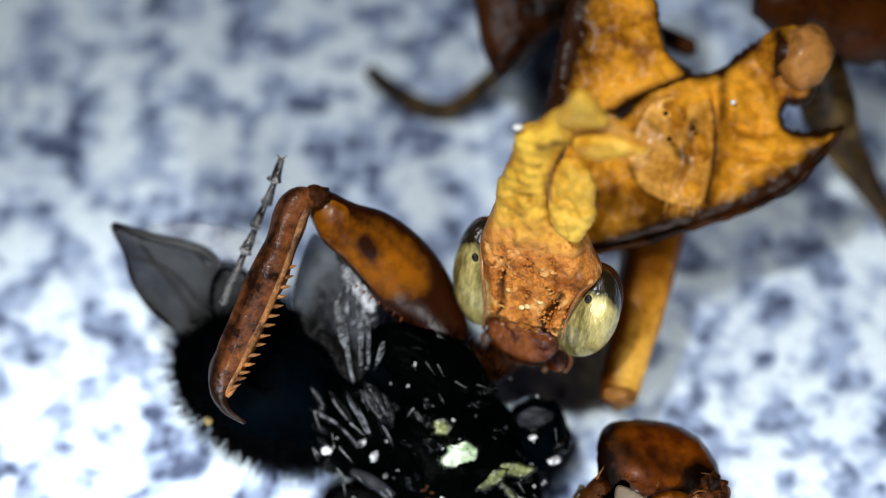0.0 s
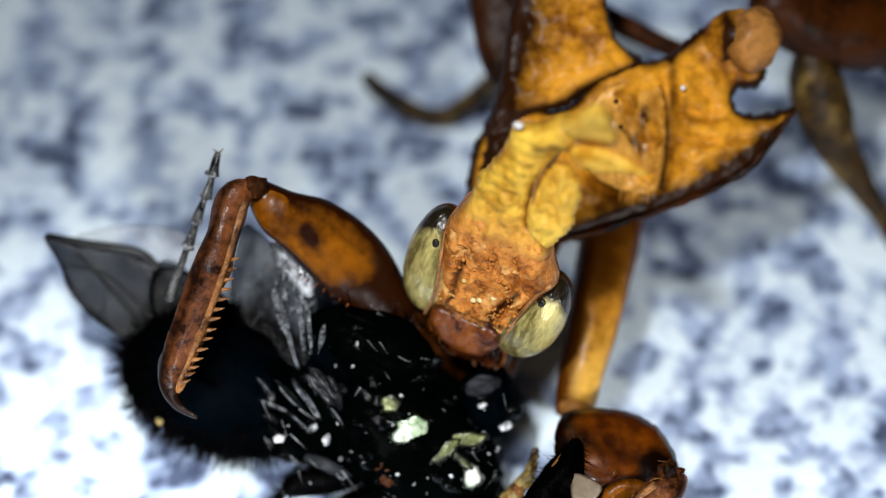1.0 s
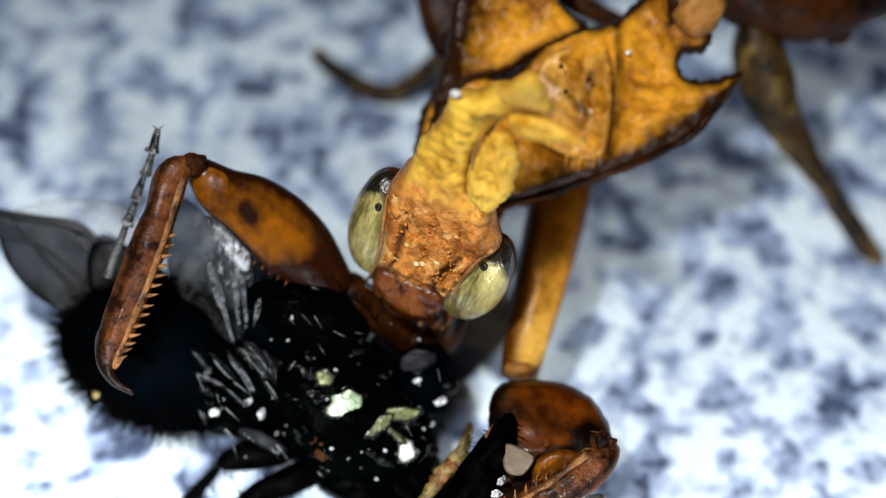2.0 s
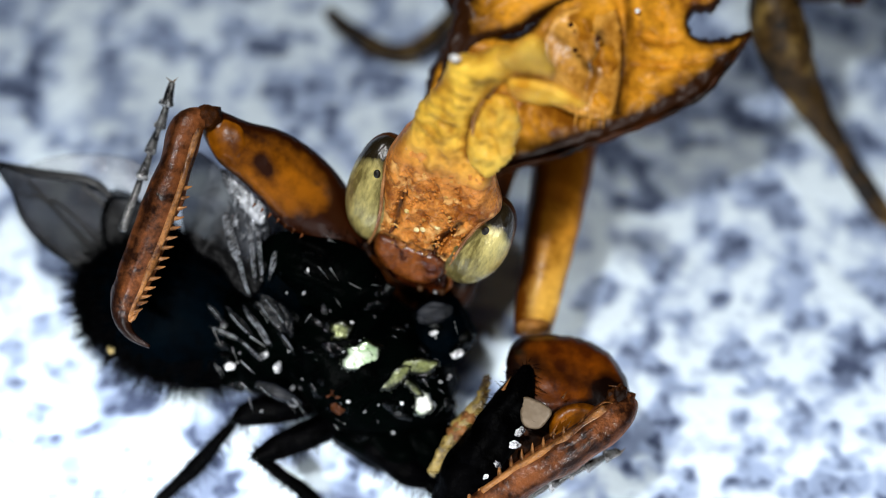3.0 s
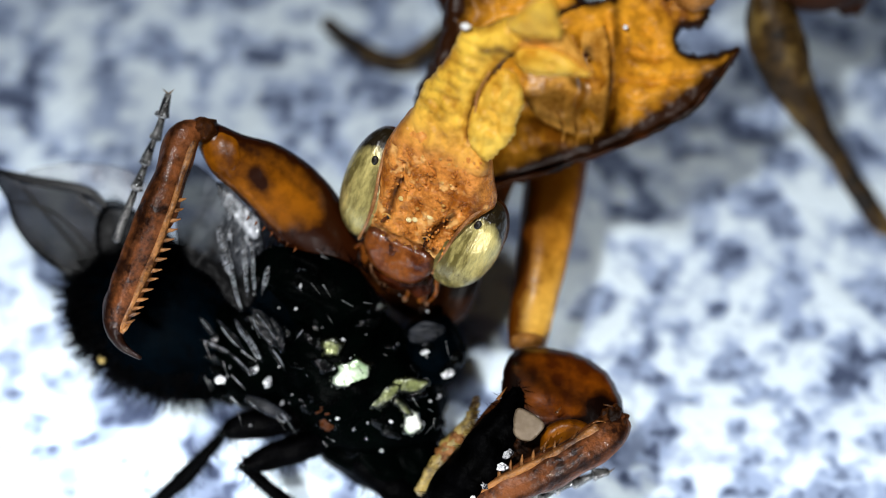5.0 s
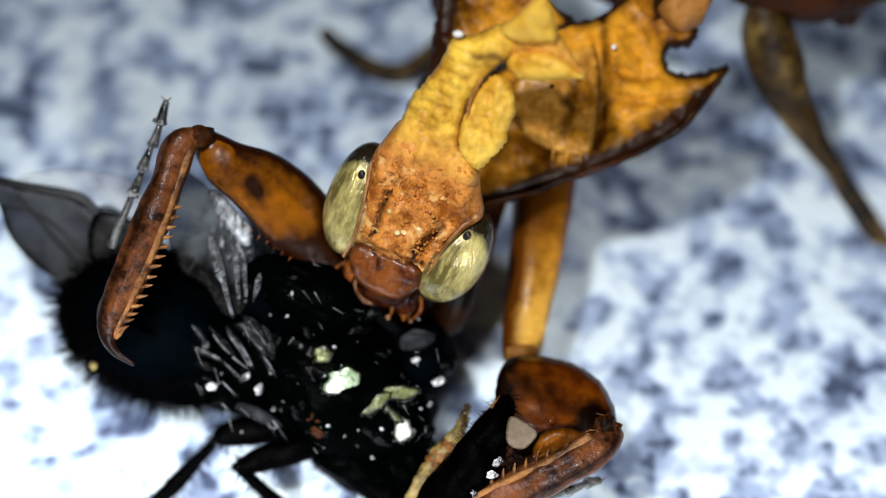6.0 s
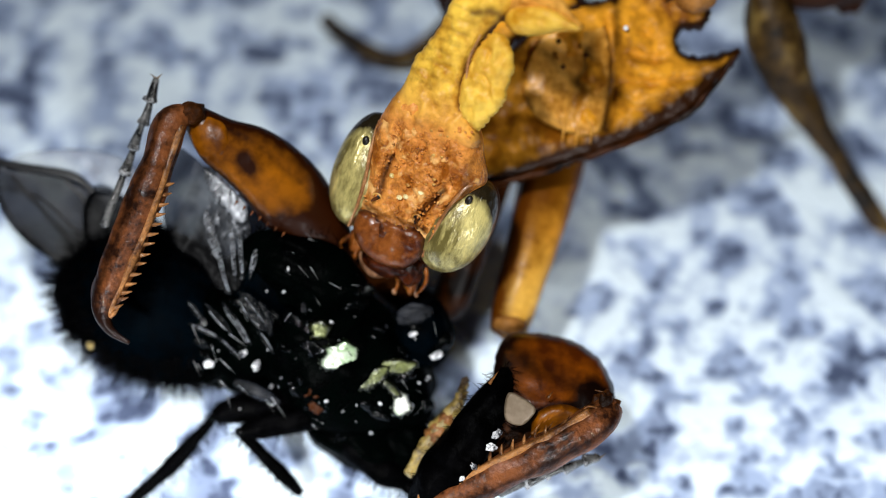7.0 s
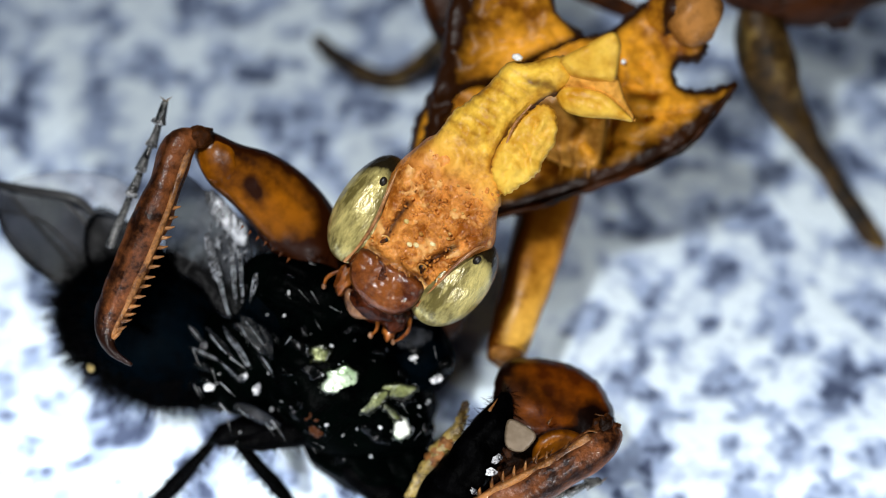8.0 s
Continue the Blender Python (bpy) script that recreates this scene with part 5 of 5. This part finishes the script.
# ---- what moves ----
FLY_ROWS = [(0.0, 1.15, -0.62, -6.0), (0.3, 0.25, 0.0, -2.2), (0.5, 0.42, 0.06, -2.0), (1.0, 0.019, 0.104, -0.58), (1.5, -0.193, 0.053, -0.57), (2.0, -0.102, 0.014, -1.04), (3.5, 0, 0, 0),
            (4.0, -0.134, -0.01, -0.65), (4.5, -0.126, -0.156, -1.44), (6.0, -0.323, -0.004, -2.16), (6.5, -0.248, -0.051, -2.0), (7.0, -0.407, 0.23, -1.2), (7.5, -0.153, 0.384, -1.9), (8.0, -0.256, 0.243, -1.94)]
LEFT_ROWS = [(0.0, 1.29, -0.141, -3.86), (0.3, 0.33, 0.28, -2.4), (0.5, 0.526, 0.309, -2.45), (1.0, -0.044, 0.235, -0.5), (1.5, -0.216, 0.162, -0.48), (2.0, -0.034, 0.081, -1.16), (3.5, 0, 0, 0),
             (4.0, -0.109, 0.048, -0.28), (4.5, -0.05, -0.04, -0.73), (6.0, -0.082, 0.14, -2.46), (6.5, -0.106, 0.117, -1.5), (7.0, -0.306, 0.294, -1.13), (7.5, 0.114, 0.502, -3.38), (8.0, 0.047, 0.386, -3.29)]
PLATE_ROWS = [(0.0, 1.332, -0.63, -2.78), (0.3, 0.34, -0.30, -1.5), (0.5, 0.806, -0.508, -1.71), (1.0, 0.183, -0.031, -0.75), (1.5, 0.197, 0.118, -0.17), (2.0, 0.336, 0.113, -0.7), (3.5, 0, 0, 0),
              (4.0, -0.101, 0.006, -0.35), (4.5, -0.002, -0.016, -0.25), (6.0, -0.255, -0.289, 0.03), (6.5, 0.036, -0.028, -0.2), (7.0, -0.026, -0.206, -0.63), (7.5, 0.366, -0.644, -0.99), (8.0, 0.15, -0.547, -1.2)]
COXA_ROWS = [(0.0, 0.974, 0.004), (0.3, -0.08, -0.03), (0.5, 0.047, -0.22), (1.0, -0.111, -0.143), (1.5, -0.152, 0.053), (2.0, 0.019, 0.069), (3.5, 0, 0),
             (4.0, -0.137, -0.062), (4.5, -0.047, -0.045), (6.0, -0.13, -0.05), (6.5, -0.10, 0.20), (7.0, -0.462, 0.308), (7.5, -0.345, 0.156), (8.0, -0.402, 0.104)]
RIGHT_ROWS = [(0.0, 0.99, -0.45, 0), (0.3, 0.30, -0.1, 0), (0.5, 0.42, -0.15, 0), (1.0, 0.0, 0.03, 0), (1.5, -0.15, 0.02, 0), (2.0, -0.13, 0, 0), (3.5, 0, 0, 0),
              (4.0, -0.15, -0.06, -1), (4.5, -0.14, -0.12, -4), (6.0, -0.22, -0.04, -6), (6.5, -0.29, 0.06, -6), (7.0, -0.30, 0.18, -6), (7.5, -0.13, 0.14, -6), (8.0, -0.15, 0.1, -5)]
LEG_ROWS = [(0.0, 0, 0, 0), (3.5, 0, 0, 0), (4.0, 0, 0, -1), (4.5, 0, 0, -2), (6.0, 0.1, 0.12, -4), (6.5, 0.15, 0.2, -6), (7.0, 0.25, 0.3, -8), (7.5, 0.2, 0.4, -10), (8.0, 0.2, 0.5, -11)]      # the fly's drawn-up leg
HEAD_ROWS = [   # seconds, place in the view, and the turn as a vector in degrees
    (0.0, (1.307, 1.054, -0.28), (34.0, -21.8, -9.5)), (0.3, (0.16, 1.00, -0.30), (35.0, -15.0, -12.0)), (0.5, (0.660, 0.986, -0.32), (37.2, -10.2, -13.8)), (1.0, (0.195, 1.369, -0.31), (32.5, -15.5, -21.9)),
    (1.5, (0.198, 1.591, -0.33), (34.1, -15.8, -21.0)), (2.0, (0.330, 1.560, -0.36), (35.8, -14.8, -22.3)), (2.2, (0.115, 1.439, -0.32), (39.2, -12.3, -20.4)), (3.3, (-0.063, 1.255, -0.32), (35.0, -12.5, -20.9)),
    (3.5, (0.029, 1.474, -0.33), (31.4, -12.5, -20.7)), (4.0, (-0.110, 1.572, -0.30), (28.8, -7.5, -23.4)), (4.5, (-0.045, 1.651, -0.29), (24.5, -6.5, -25.5)), (4.7, (-0.114, 1.534, -0.30), (25.5, -10.6, -24.6)),
    (5.8, (-0.131, 1.518, -0.27), (15.6, -18.4, -24.4)), (6.0, (-0.434, 1.441, -0.27), (17.9, -10.0, -23.5)), (6.5, (-0.136, 1.780, -0.29), (16.9, -11.8, -23.3)), (7.0, (-0.321, 1.781, -0.27), (11.9, -16.5, -22.7)),
    (7.5, (-0.032, 1.274, -0.19), (-0.4, -12.4, -29.9)), (8.0, (-0.167, 1.127, -0.19), (4.8, -1.6, -34.9))]


def motions(parts, fly, leg):
    to_root = parts["root"].matrix_world.inverted() @ VIEW

    def follow(ob, rows):
        u, v, w = PIVOT[ob]
        walk(ob, [(t, to_root @ mm_pose(u + a, v + b, w, 0, 0, r)) for t, a, b, r in rows])

    walk(fly, [(t, VIEW @ mm_pose(FLY_PIVOT[0] + a, FLY_PIVOT[1] + b, FLY_PIVOT[2], 0, 0, r)) for t, a, b, r in FLY_ROWS])
    hip = [a - b for a, b in zip(PIVOT[leg], FLY_PIVOT)]
    walk(leg, [(t, mm_pose(hip[0] + a, hip[1] + b, hip[2], 0, 0, r)) for t, a, b, r in LEG_ROWS])
    follow(parts["femur_left"], LEFT_ROWS)
    follow(parts["femur_right"], RIGHT_ROWS)
    follow(parts["plate"], PLATE_ROWS)
    follow(parts["coxa"], [(t, a, b, math.degrees((a - p) / 4.6)) for (t, a, b), (_, p, _, _) in zip(COXA_ROWS, PLATE_ROWS)])
    rows = []
    for t, shift, turn in HEAD_ROWS:
        v = Vector([radians(c) for c in turn])
        rows.append((t, to_root @ mm_pose(*shift) @ Matrix.Rotation(v.length, 4, v.normalized())))
    walk(parts["head"], rows)


build_tray()
mantis_parts = build_mantis()
fly_thing, fly_leg = build_fly()
bpy.context.view_layer.update()
motions(mantis_parts, fly_thing, fly_leg)
